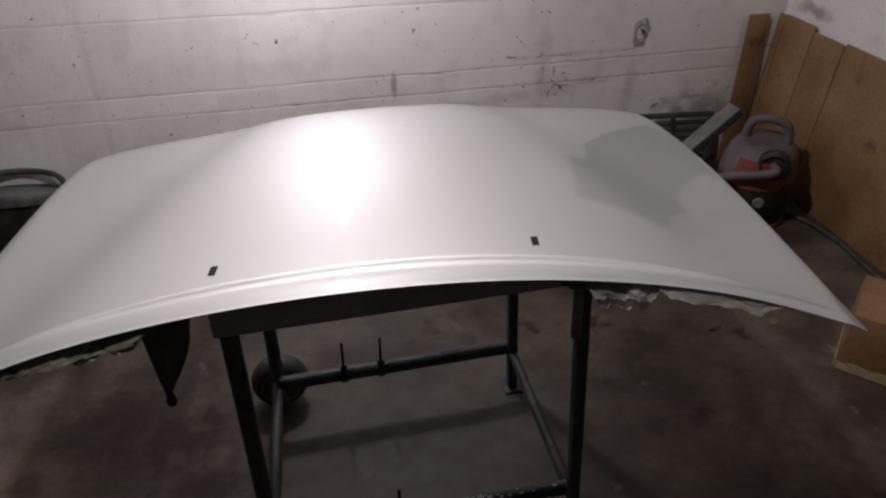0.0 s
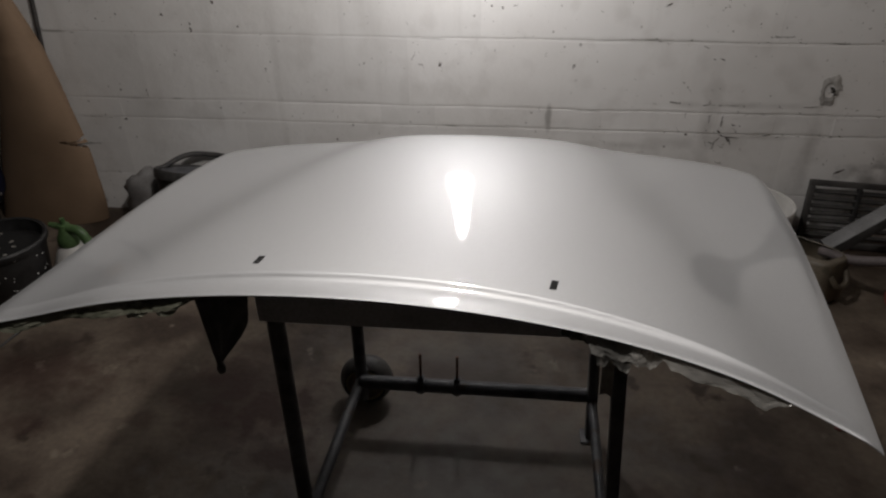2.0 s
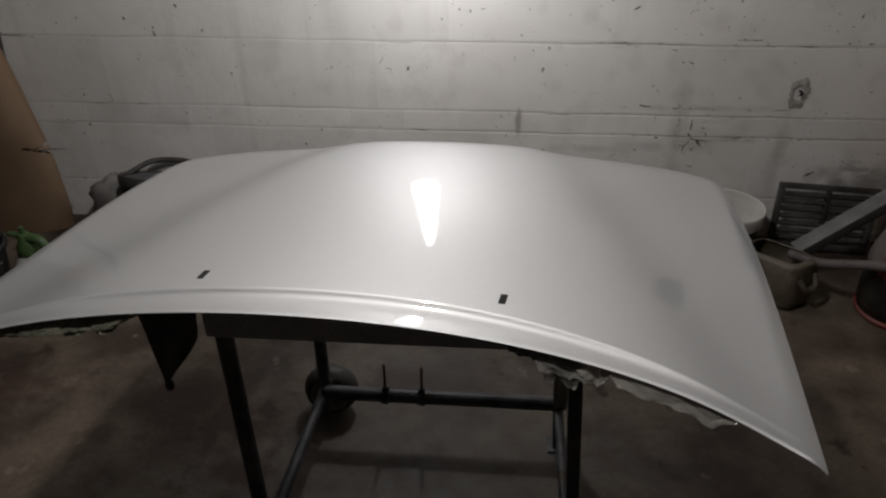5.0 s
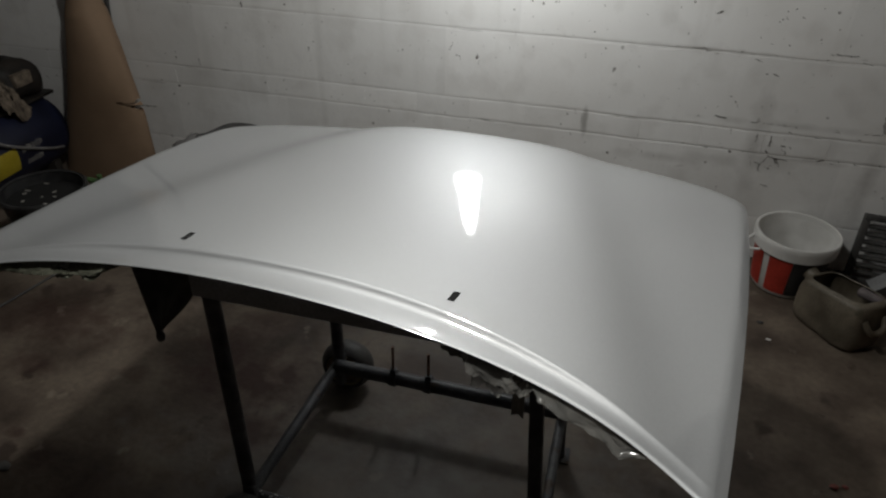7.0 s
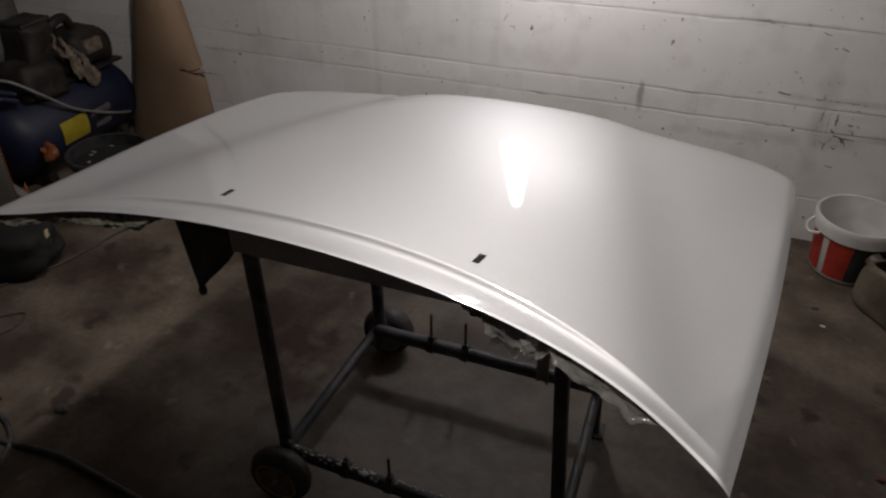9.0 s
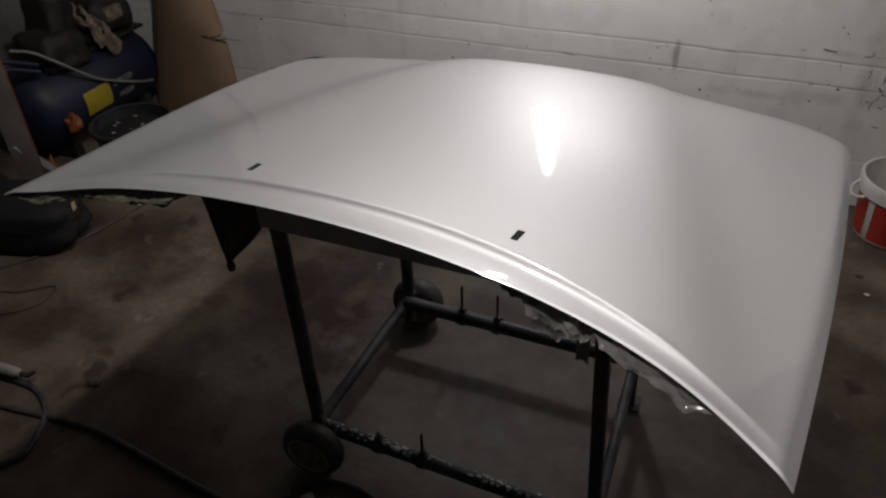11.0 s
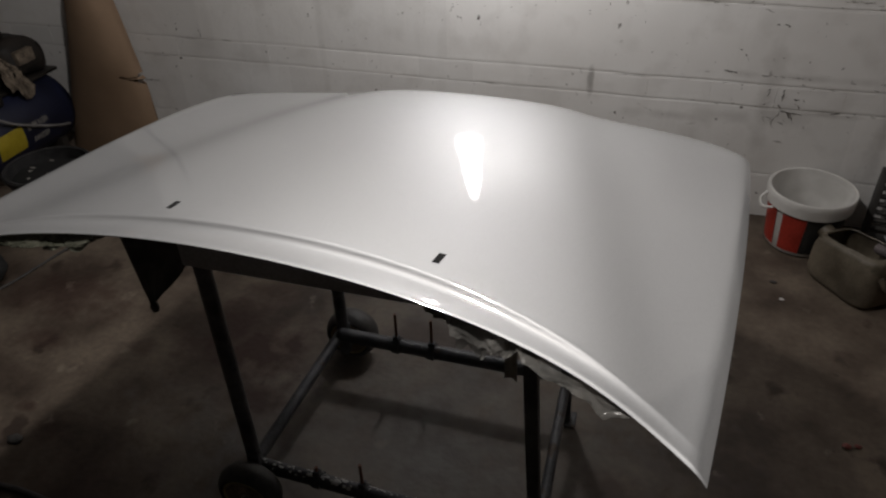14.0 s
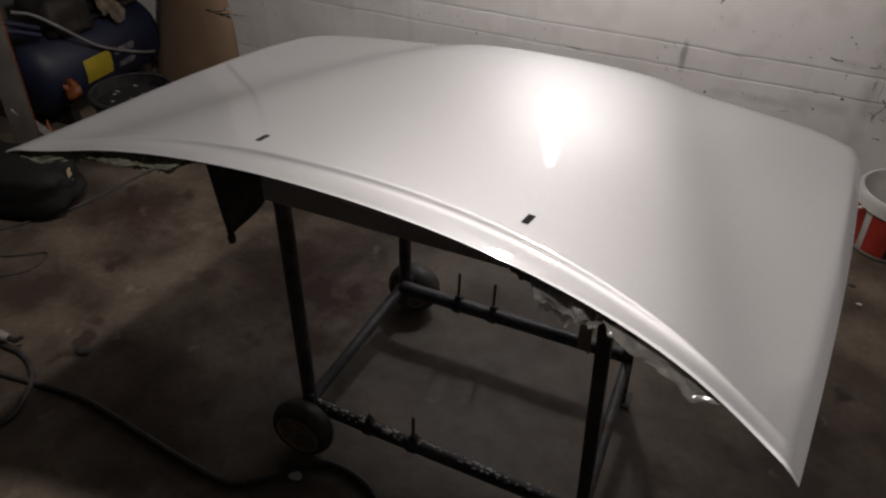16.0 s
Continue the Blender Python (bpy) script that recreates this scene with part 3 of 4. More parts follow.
        part("rim_ring", lathe(fresh(), [(0.056, 0.0035), (0.0605, 0.0015), (0.0615, 0.0045), (0.057, 0.0065)], turn, 36, closed=True), PALE, tyre, "pale dusty ring", smooth=50)
        yy = (y0 - 0.006, y1 + 0.03) if y0 < 2 else (y0 - 0.03, y1 + 0.006)
        part("axle", tube(fresh(), [(x, yy[0], z), (x, yy[1], z)], 0.009, 12), BRUSHED, tyre, smooth=40)
        part("wheel_bracket", box(fresh(), x - 0.016, x + 0.016, 1.5265 if y0 < 2 else 2.058, 1.5415 if y0 < 2 else 2.072, 0.07, 0.17, 0.002), STEEL, st)
    # a strip of tape that hangs beside one post
    bm = sheet(fresh(), lambda u, v: Vector((0.705 + 0.024 * u + 0.004 * v, 1.486 - 0.010 * v + 0.008 * math.sin(3 * u) + 0.003 * wave(v * 4), 0.812 - 0.138 * v - 0.006 * u)), 6, 16, 0.001)
    part("tape_strip", bm, OFFWHITE, st, "grey dusty strip of tape beside the post")


def rubber_flap():
    bm = fresh()
    pts = [(-0.088, 1.508, 0.885), (-0.006, 1.578, 0.885), (-0.038, 1.602, 0.703), (-0.073, 1.518, 0.656)]
    a, b, c, d = (Vector(p) for p in pts)

    def place(u, v):
        left, right = a.lerp(d, v), b.lerp(c, min(1, v / 0.72)) if v < 0.72 else c.lerp(d, (v - 0.72) / 0.28)
        p = left.lerp(right, u)
        return p + Vector((-0.004 * math.sin(u * math.pi) + 0.004 * wave(u * 5, v * 6), 0, 0))
    sheet(bm, place, 16, 20, 0.003)
    flap = single("rubber_flap", bm, RUBBER, "black rubber flap hanging from the underside of the hood", "flap", at=(0, 1.45, 0.86))
    edge = [a.lerp(d, t / 10) + Vector((-0.003 + 0.002 * wave(t * 1.3), -0.002, 0)) for t in range(11)]
    part("edge_bead", tube(fresh(), edge, 0.006, 8), RUBBER, flap, smooth=60)
    part("end_knob", lathe(fresh(), [(0.0, -0.016), (0.008, -0.012), (0.010, 0.0), (0.007, 0.012), (0.0, 0.014)], Matrix.Translation(d + Vector((-0.002, -0.002, -0.006))), 12), RUBBER, flap, smooth=60)


car_hood()
trolley_stand()
masking_strip(-0.995, -0.50, 0.034, 2.0, "crumpled greenish masking film under the hood edge", 0.004, 0.004, 0.3, None, 0.5, 0.9)
masking_strip(-0.70, -0.54, 0.046, 9.0, "torn pale masking film under the hood edge", 0.006, 0.006, 0.3, PALEFILM, 0.45, 0.9)
masking_strip(0.40, 0.50, 0.030, 14.0, "crumpled olive masking film beside the stand post", 0.010, 0.006, 0.2, None, 0.4, 0.9)
masking_strip(0.45, 0.62, 0.050, 27.0, "crumpled glossy clear masking film over the stand post", 0.008, 0.005, 0.35, SHEER, 0.6, 0.75, 0.5)
masking_strip(0.47, 0.57, 0.070, 41.0, "slack pinkish masking film below the hood edge", 0.012, 0.010, 0.15, SHEER, 0.55, 0.75, 0.5)
masking_strip(0.60, 0.86, 0.036, 5.0, "crumpled clear masking film under the hood edge", 0.005, 0.004, 0.2, SHEER, 0.8, 0.75, 0.5)
rubber_flap()

# ---- things by the back wall and the east wall ----


def arc_panel(bm, cx, cy, a0, a1, r0, r1, z0, z1, thick, n=10):
    """A curved label on a conical side."""
    def place(u, v):
        a, r, z = a0 + (a1 - a0) * u, r0 + (r1 - r0) * v, z0 + (z1 - z0) * v
        return Vector((cx + r * math.cos(a), cy + r * math.sin(a), z))
    return sheet(bm, place, n, 4, thick)


def enlarge(ob, k, tall=None):
    for child in ob.children_recursive:
        child.data.transform(Matrix.Diagonal((k, k, tall or k, 1)))


def paint_bucket():
    cx, cy = 1.548, 3.14
    bk = thing("paint_bucket", (cx, cy, 0), "white and red plastic paint bucket with a black printed side, open", "bucket")
    m = Matrix.Translation((cx, cy, 0))
    part("bucket_body", lathe(fresh(), [(0.0, 0.004), (0.118, 0.004), (0.125, 0.012), (0.150, 0.222), (0.1465, 0.222), (0.120, 0.02), (0.0, 0.016)], m, 48), WHITE, bk, smooth=50)
    part("rim", lathe(fresh(), [(0.1495, 0.186), (0.159, 0.188), (0.161, 0.218), (0.163, 0.240), (0.159, 0.246), (0.151, 0.244), (0.1465, 0.218), (0.148, 0.198)], m, 48, closed=True), WHITE, bk, smooth=50)
    for a0, a1, mat, label in ((170, 214, RED, "red printed panel"), (226, 262, RED, "red printed panel"), (262.5, 330, BLACK, "black printed panel")):
        part("label_panel", arc_panel(fresh(), cx, cy, radians(a0), radians(a1), 0.1285, 0.1482, 0.022, 0.180, 0.0012), mat, bk, label, smooth=60)
    ear = [(cx - 0.158, cy - 0.01, 0.214), (cx - 0.182, cy - 0.03, 0.194), (cx - 0.176, cy - 0.065, 0.178), (cx - 0.14, cy - 0.082, 0.186)]
    part("handle", tube(fresh(), smooth_path(ear, 5), 0.0055, 8), WHITE, bk, smooth=60)
    bm = fresh()
    for i in range(9):
        x, y = cx + random.uniform(-0.07, 0.07), cy + random.uniform(-0.07, 0.07)
        s = random.uniform(0.012, 0.028)
        box(bm, -s, s, -s * 0.6, s * 0.6, -s * 0.3, s * 0.3, 0.003, Matrix.Translation((x, y, 0.03)) @ pose(0, 0, 0, random.uniform(-25, 25), random.uniform(-25, 25), random.uniform(0, 180)))
    enlarge(bk, 0.965, 1.0)
    single("rubbish", bm, DUSTY, "small grey scraps lying in the paint bucket", "rubbish", kind="stuff")


def cut_canister():
    at = Matrix.Translation((1.690, 2.880, 0)) @ pose(0, 0, 0, 0, 0, -54)
    can = thing("cut_canister", (1.690, 2.880, 0), "dirty olive plastic canister cut open on its side", "canister")

    def rounded(u, half_l, half_w, power=5.0):
        a = 2 * math.pi * u
        c, s = math.cos(a), math.sin(a)
        r = (abs(c / half_l) ** power + abs(s / half_w) ** power) ** (-1 / power)
        return r * c, r * s

    def shell(u, v):
        prof = ((0.80, 0.72, 0.0), (0.96, 0.94, 0.012), (1.0, 1.0, 0.04), (1.0, 1.0, 0.10), (0.99, 0.98, 0.15), (0.93, 0.88, 0.19), (0.80, 0.72, 0.20))
        k = v * (len(prof) - 1)
        i = min(int(k), len(prof) - 2)
        f = k - i
        sl, sw, z = (prof[i][q] * (1 - f) + prof[i + 1][q] * f for q in range(3))
        x, y = rounded(u, 0.15 * sl, 0.095 * sw)
        dent = 0.006 * wave(x * 14, y * 14, z * 10)
        return at @ Vector((x + dent, y - dent, max(0.001, z + 0.02 * (x / 0.15) * (z / 0.2))))
    bm = sheet(fresh(), shell, 56, 18, 0.004)
    body = part("canister_body", bm, OLIVE, can, smooth=60)
    base = fresh()
    ring = [base.verts.new(at @ Vector((*rounded(i / 32, 0.128, 0.076), 0.004))) for i in range(32)]
    base.faces.new(ring)
    up = bmesh.ops.extrude_face_region(base, geom=list(base.faces))["geom"]
    bmesh.ops.translate(base, verts=[v for v in up if isinstance(v, bmesh.types.BMVert)], vec=(0, 0, 0.005))
    part("bottom", base, OLIVE, can)
    grip = [at @ Vector(p) for p in ((0.145, -0.05, 0.155), (0.168, -0.035, 0.12), (0.172, 0.0, 0.105), (0.168, 0.035, 0.12), (0.145, 0.05, 0.155))]
    part("grip", tube(fresh(), smooth_path(grip, 5), 0.012, 10), OLIVE, can, smooth=60)
    enlarge(can, 0.94)
    part("spout_neck", lathe(fresh(), [(0.0, 0.0), (0.028, 0.0), (0.028, 0.028), (0.022, 0.03), (0.0, 0.03)], at @ pose(-0.135, 0.0, 0.14, 0, -70, 0), 20), OLIVE, can, smooth=40)


def radiator_grille():
    g = thing("grille", (1.98, 3.2, 0), "black plastic car grille with slats leaning on the wall", "grille")
    tilt = Matrix.Translation((1.98, 3.185, 0.012)) @ pose(0, 0, 0, -12, 3, 0)
    part("grille_frame", box(box(box(box(fresh(), -0.21, 0.21, -0.012, 0.012, 0.0, 0.03, 0.004), -0.21, 0.21, -0.012, 0.012, 0.265, 0.29, 0.004), -0.21, -0.185, -0.0115, 0.0115, 0.0305, 0.2645, 0.003), 0.185, 0.21, -0.0115, 0.0115, 0.0305, 0.2645, 0.003), SOOT, g)
    for i in range(7):
        z = 0.05 + i * 0.032
        bm = box(fresh(), -0.184, 0.184, -0.010, 0.010, -0.0065, 0.0065, 0.003, Matrix.Translation((0, 0, z)) @ pose(0, 0, 0, 25, 0, 0))
        part("slat", bm, SOOT, g, "dusty black slat")
    part("divider", box(fresh(), -0.008, 0.008, -0.014, 0.0135, 0.031, 0.264, 0.002), BLACK, g)
    for ob in g.children:
        ob.data.transform(Matrix.Translation(-ROOT[g.name]) @ tilt @ Matrix.Translation(ROOT[g.name]))


def grey_profile():
    a, b = Vector((1.80, 2.99, 0.137)), Vector((2.15, 3.03, 0.402))
    d = (b - a).normalized()
    m = Matrix.Translation(a) @ d.to_track_quat("X", "Z").to_matrix().to_4x4()
    p = thing("metal_profile", a, "grey metal channel profile leaning by the wall", "profile")
    L = (b - a).length
    part("web", box(fresh(), 0, L, -0.036, 0.036, 0.0, 0.003, 0.0008, m), GREY, p)
    # One flange gets a darker colour that stands for its shaded side.
    for s in (-1, 1):
        part("flange", box(fresh(), 0, L, s * 0.036 - 0.0015, s * 0.036 + 0.0015, -0.04, 0.0025, 0.0008, m), SOOT if s < 0 else GREY, p, "flange with the shade of its side in the colour" if s < 0 else "")
    part("prop", tube(fresh(), [(1.83, 2.99, 0.0), (1.83, 2.99, 0.152)], 0.012), DUSTY, p)


def vacuum_canister():
    cx, cy = 2.15, 2.78
    v = thing("vacuum_canister", (cx, cy, 0), "dusty grey and red plastic vacuum canister with a handle", "canister")
    m = Matrix.Translation((cx, cy, 0)) @ pose(0, 0, 0, 0, 0, 35)
    part("lower_body", lathe(fresh(), [(0.0, 0.0), (0.14, 0.0), (0.165, 0.015), (0.18, 0.07), (0.183, 0.16), (0.180, 0.215), (0.0, 0.216)], m, 40, 0.85), IRON, v, "dark dirty lower body", smooth=45)
    part("red_band", lathe(fresh(), [(0.150, 0.002), (0.172, 0.004), (0.178, 0.018), (0.170, 0.026)], m, 40, 0.86, closed=True), FADED, v, "dull red foot ring", smooth=45)
    part("upper_body", lathe(fresh(), [(0.0, 0.217), (0.182, 0.217), (0.176, 0.26), (0.155, 0.325), (0.128, 0.352), (0.09, 0.362), (0.0, 0.366)], m, 40, 0.85), MAUVE, v, smooth=45)
    bm = arc_panel(fresh(), 0, 0, radians(165), radians(238), 0.1855, 0.168, 0.205, 0.325, 0.003)
    bmesh.ops.transform(bm, matrix=m @ Matrix.Diagonal((1, 0.86, 1, 1)), verts=bm.verts)
    part("side_panel", bm, FADED, v, "faded red side panel", smooth=60)
    f = Vector((-0.62, -0.78, 0))
    side = Vector((0.78, -0.62, 0))
    c = Vector((cx, cy, 0))
    loop = [c + side * x + Vector((0, 0, z)) for x, z in ((-0.082, 0.335), (-0.080, 0.395), (-0.058, 0.436), (0.0, 0.450), (0.058, 0.436), (0.080, 0.395), (0.082, 0.335))]
    part("handle", tube(fresh(), smooth_path(loop, 6), 0.019, 14), MAUVE, v, smooth=60)
    boss = c + f * 0.135 + side * 0.05 + Vector((0, 0, 0.32))
    q = Matrix.Translation(boss) @ f.to_track_quat("Z", "Y").to_matrix().to_4x4()
    b = part("inlet", lathe(fresh(), [(0.0, 0.0), (0.062, 0.0), (0.062, 0.03), (0.048, 0.038), (0.040, 0.024), (0.0, 0.024)], q, 28), IRON, v, smooth=40)
    part("knob", lathe(fresh(), [(0.0, 0.0), (0.024, 0.0), (0.026, 0.02), (0.018, 0.03), (0.0, 0.03)], Matrix.Translation(c + f * 0.155 + side * 0.03 + Vector((0, 0, 0.15))) @ f.to_track_quat("Z", "Y").to_matrix().to_4x4(), 18), DUSTY, v, smooth=40)
    start = boss + f * 0.03
    hose = [start, start + f * 0.07 + Vector((0, 0, 0.0)), (1.94, 2.70, 0.25), (1.82, 2.80, 0.19), (1.745, 2.90, 0.165)]
    part("hose", tube(fresh(), smooth_path(hose, 8), 0.018, 12), MAUVE, v, "dusty grey suction hose", smooth=60)


def leaning_boards():
    for y0, y1, tall, lean, x in ((3.254, 3.292, 0.715, 3.0, 2.430), (3.052, 3.247, 0.72, 3.3, 2.426), (2.860, 3.045, 0.70, 3.6, 2.421), (1.86, 2.853, 0.71, 4.0, 2.416)):
        bm = box(fresh(), 0, 0.009, y0, y1, 0, tall, 0.0015)
        for v in bm.verts:
            v.co.x += 0.004 * wave(v.co.y * 3, v.co.z * 3)
        bmesh.ops.transform(bm, matrix=Matrix.Translation((x, 0, 0.002)) @ pose(0, 0, 0, 0, lean, 0), verts=bm.verts)
        board = single("fibreboard", bm, BOARD, "brown fibreboard panel leaning on the wall" if y1 - y0 < 0.5 else "wide brown fibreboard panel leaning on the wall", "board", "boards on the wall", at=(x, (y0 + y1) / 2, 0))
        rim = box(fresh(), 0.001, 0.008, y0 + 0.004, y1 - 0.004, tall - 0.001, tall + 0.003, 0.001)
        bmesh.ops.subdivide_edges(rim, edges=[e for e in rim.edges if e.calc_length() > 0.03], cuts=14)
        for v in rim.verts:
            v.co.x += 0.004 * wave(v.co.y * 3, v.co.z * 3)
            v.co.z += 0.002 * wave(v.co.y * 22, v.co.x * 9) if v.co.z > tall else 0.0
        bmesh.ops.transform(rim, matrix=Matrix.Translation((x, 0, 0.002)) @ pose(0, 0, 0, 0, lean, 0), verts=rim.verts)
        part("worn_edge", rim, CARD, board, "pale frayed upper edge")


def carton():
    m = Matrix.Translation((2.072, 1.802, 0)) @ pose(0, 0, 0, 0, 0, -47)
    c = thing("cardboard_box", (2.072, 1.802, 0), "worn orange-brown cardboard box with torn pale bottom edge", "box")
    w, d, h, t = 0.17, 0.13, 0.22, 0.004
    for x0, x1, y0, y1 in ((-w, w, -d, -d + t), (-w, w, d - t, d), (-w, -w + t, -d + t, d - t), (w - t, w, -d + t, d - t)):
        part("side", box(fresh(), x0, x1, y0, y1, 0.002, h, 0.001, m), BOARD, c)
    part("bottom", box(fresh(), -w + t, w - t, -d + t, d - t, 0.002, 0.008, 0.001, m), CARD, c)
    for s in (-1, 1):
        part("flap", box(fresh(), -w, w, 0, 0.12, 0, t, 0.001, m @ pose(0, s * d, h, 0, 0, 0 if s < 0 else 180) @ pose(0, 0, 0, 10 if s < 0 else -6, 0, 0)), BOARD, c)
    bm = sheet(fresh(), lambda u, v: m @ Vector((-w - 0.003, -d + 0.26 * u, 0.004 + 0.045 * v * (0.7 + 0.5 * wave(u * 9)))), 20, 3, 0.001)
    part("torn_paper", bm, PALE, c, "pale torn paper edge")
    bm = sheet(fresh(), lambda u, v: m @ Vector((-w + 2 * w * u, -d - 0.003, 0.004 + 0.05 * v * (0.7 + 0.5 * wave(u * 9 + 4)))), 20, 3, 0.001)
    part("torn_paper", bm, PALE, c, "pale torn paper edge")


corner_board = box(fresh(), 2.300, 2.405, 3.255, 3.264, 0.003, 0.722, 0.0015)
for v in corner_board.verts:
    v.co.y += 0.026 * v.co.z
single("fibreboard", corner_board, BOARD, "narrow brown fibreboard strip standing in the corner", "board", "boards on the wall", at=(2.35, 3.26, 0))
paint_bucket()
cut_canister()
radiator_grille()
grey_profile()
vacuum_canister()
leaning_boards()
carton()
bm = tube(fresh(), smooth_path([(2.39, 1.9, 0.012), (2.36, 2.2, 0.012), (2.38, 2.45, 0.012), (2.36, 2.62, 0.012), (2.30, 2.72, 0.012)], 8), 0.012, 10)
single("black_hose", bm, RUBBER, "black rubber hose along the foot of the boards", "hose", smooth=60)

# ---- things in the west corner ----


def cardboard_roll():
    roll = thing("cardboard_roll", (-1.6, 3.17, 0), "tall rolled sheet of brown cardboard in the corner", "cardboard")

    def place(u, v, z0=0.004, z1=1.25, grow=0.0):
        a = radians(45) - u * radians(352)
        z = z0 + (z1 - z0) * v
        left, right = -1.895 + 0.33 * min(z, 0.86), -1.372 + 0.067 * z - 0.215 * z * z
        cx, r = (left + right) / 2, max(0.045, (right - left) / 2) * (1 - 0.05 * u) + grow
        bend = 0.008 * wave(z * 2.4, a) + 0.005 * wave(z * 6, a * 2)
        return Vector((cx + (r + bend) * math.cos(a), 3.195 + min(r, 0.085) * math.sin(a), z))
    # a tear that runs in from one edge: straight above, slanting below
    torn = set()
    for i in range(160):
        for j in range(150):
            u, z = (i + 0.5) / 160, 1.25 * (j + 0.5) / 150
            if u < 0.27 and 0.352 + 0.058 * max(0.0, (u - 0.09) / 0.18) < z < 0.412 - 0.004 * math.sin(u * 40):
                torn.add((i, j))
    part("rolled_sheet", sheet(fresh(), place, 160, 150, 0.004, skip=torn), CARD, roll, smooth=60)
    flap = lambda u, v: place(0.10 + 0.15 * u, 0.322 - 0.012 * v * (1 - u), grow=0.003 + 0.012 * v * (1 - u))
    part("torn_flap", sheet(fresh(), flap, 8, 4, 0.003), CARD, roll, "torn flap of cardboard", smooth=60)


def rough_block(x0, x1, y0, y1, z0, z1, bevel, seed, amount=0.012, taper=0.0):
    """A cast or shrouded housing with soft edges, dents and a slightly narrower top."""
    bm = box(fresh(), x0, x1, y0, y1, z0, z1, bevel, None, 3)
    bmesh.ops.subdivide_edges(bm, edges=[e for e in bm.edges if e.calc_length() > 0.05], cuts=5, use_grid_fill=True)
    cx, cy = (x0 + x1) / 2, (y0 + y1) / 2
    for v in bm.verts:
        k = 1 - taper * (v.co.z - z0) / (z1 - z0)
        v.co.x, v.co.y = cx + (v.co.x - cx) * k, cy + (v.co.y - cy) * k
        v.co += amount * Vector((wave(v.co.y * 11 + seed, v.co.z * 11), wave(v.co.x * 11, v.co.z * 11 + seed), wave(v.co.x * 9 + seed, v.co.y * 9)))
    return bm


def compressor():
    cx, y0, y1, cz, r = -1.95, 2.33, 3.12, 0.24, 0.18
    c = thing("air_compressor", (cx, 2.72, 0), "dark blue air compressor tank with a dirty motor on top", "compressor")
    m = Matrix.Translation((cx, y0, cz)) @ pose(0, 0, 0, -90, 0, 0)
    L = y1 - y0
    part("tank", lathe(fresh(), [(0.0, 0.0), (0.07, 0.006), (0.13, 0.03), (0.168, 0.07), (r, 0.11), (r, L - 0.11), (0.168, L - 0.07), (0.13, L - 0.03), (0.07, L - 0.006), (0.0, L)], m, 48), BLUE, c, smooth=50)

    def on_tank(ya, yb, za, zb, lift=0.002):
        def place(u, v):
            z = za + (zb - za) * v
            return Vector((cx + math.sqrt((r + lift) ** 2 - (z - cz) ** 2), ya + (yb - ya) * u, z))
        return place
    part("yellow_label", sheet(fresh(), on_tank(2.562, 2.716, 0.286, 0.181), 6, 10, 0.0015), YELLOW, c, "plain yellow warning label", smooth=60)
    rnd = random.Random(3)
    for z, ya, yb in ((0.262, 2.745, 2.872), (0.197, 2.765, 2.855)):
        y = ya
        while y < yb:
            w = rnd.uniform(0.008, 0.015)
            tall = rnd.uniform(0.010, 0.016)
            part("lettering_bar", sheet(fresh(), on_tank(y, y + 0.0042, z + tall, z - tall), 2, 4, 0.001), OFFWHITE, c, "unreadable pale lettering", smooth=60)
            y += w
    for y in (2.48, 2.96):
        part("leg", box(fresh(), cx - 0.14, cx + 0.14, y - 0.02, y + 0.02, 0.003, 0.11, 0.004), IRON, c)
    part("motor_plate", box(fresh(), -2.10, -1.84, 2.60, 3.09, 0.405, 0.419, 0.003), IRON, c)
    motor = part("motor_shroud", rough_block(-2.05, -1.86, 2.60, 2.80, 0.42, 0.69, 0.035, 1.0, 0.020, 0.16), GRIME, c, "dark greasy motor cover", smooth=45)
    part("cover_lid", rough_block(-2.03, -1.88, 2.62, 2.785, 0.682, 0.702, 0.008, 2.0, 0.006), IRON, motor, "dusty flat lid", smooth=45)
    pump = part("pump_block", rough_block(-2.06, -1.84, 2.815, 3.085, 0.42, 0.595, 0.05, 4.0, 0.020, 0.22), GRIME, c, "dark greasy pump block", smooth=45)
    part("terminal_cover", box(fresh(), -1.862, -1.828, 2.88, 2.98, 0.495, 0.555, 0.006), RAG, pump, "dusty beige terminal cover")
    part("intake_pipe", tube(fresh(), smooth_path([(-1.98, 2.78, 0.56), (-1.92, 2.80, 0.645), (-1.93, 2.89, 0.655), (-1.96, 2.95, 0.58)], 6), 0.022, 12), GRIME, c, smooth=60)
    part("drive_guard", rough_block(-2.02, -1.80, 2.48, 2.735, 0.385, 0.55, 0.035, 9.0, 0.028, 0.18), GRIME, c, "dark greasy drive guard", smooth=45)
    hose = [(-1.84, 2.36, 0.56), (-1.80, 2.42, 0.535), (-1.775, 2.50, 0.465), (-1.76, 2.638, 0.34), (-1.757, 2.749, 0.275), (-1.765, 2.90, 0.205), (-1.78, 2.99, 0.172)]
    part("air_hose", tube(fresh(), smooth_path(hose, 8), 0.007, 10), DUSTY, c, "grey air hose over the tank", smooth=60)
    for k in range(2):
        pipe = [(-1.86, 2.20 - 0.02 * k, 0.565 - 0.04 * k), (-1.84, 2.32, 0.53 - 0.035 * k), (-1.82, 2.44, 0.47 - 0.03 * k)]
        part("blue_pipe", tube(fresh(), smooth_path(pipe, 6), 0.012, 10), BLUE, c, smooth=60)
    for i in range(7):
        y, z = 2.735 + 0.018 * i + rnd.uniform(-0.02, 0.02), 0.64 - 0.026 * i
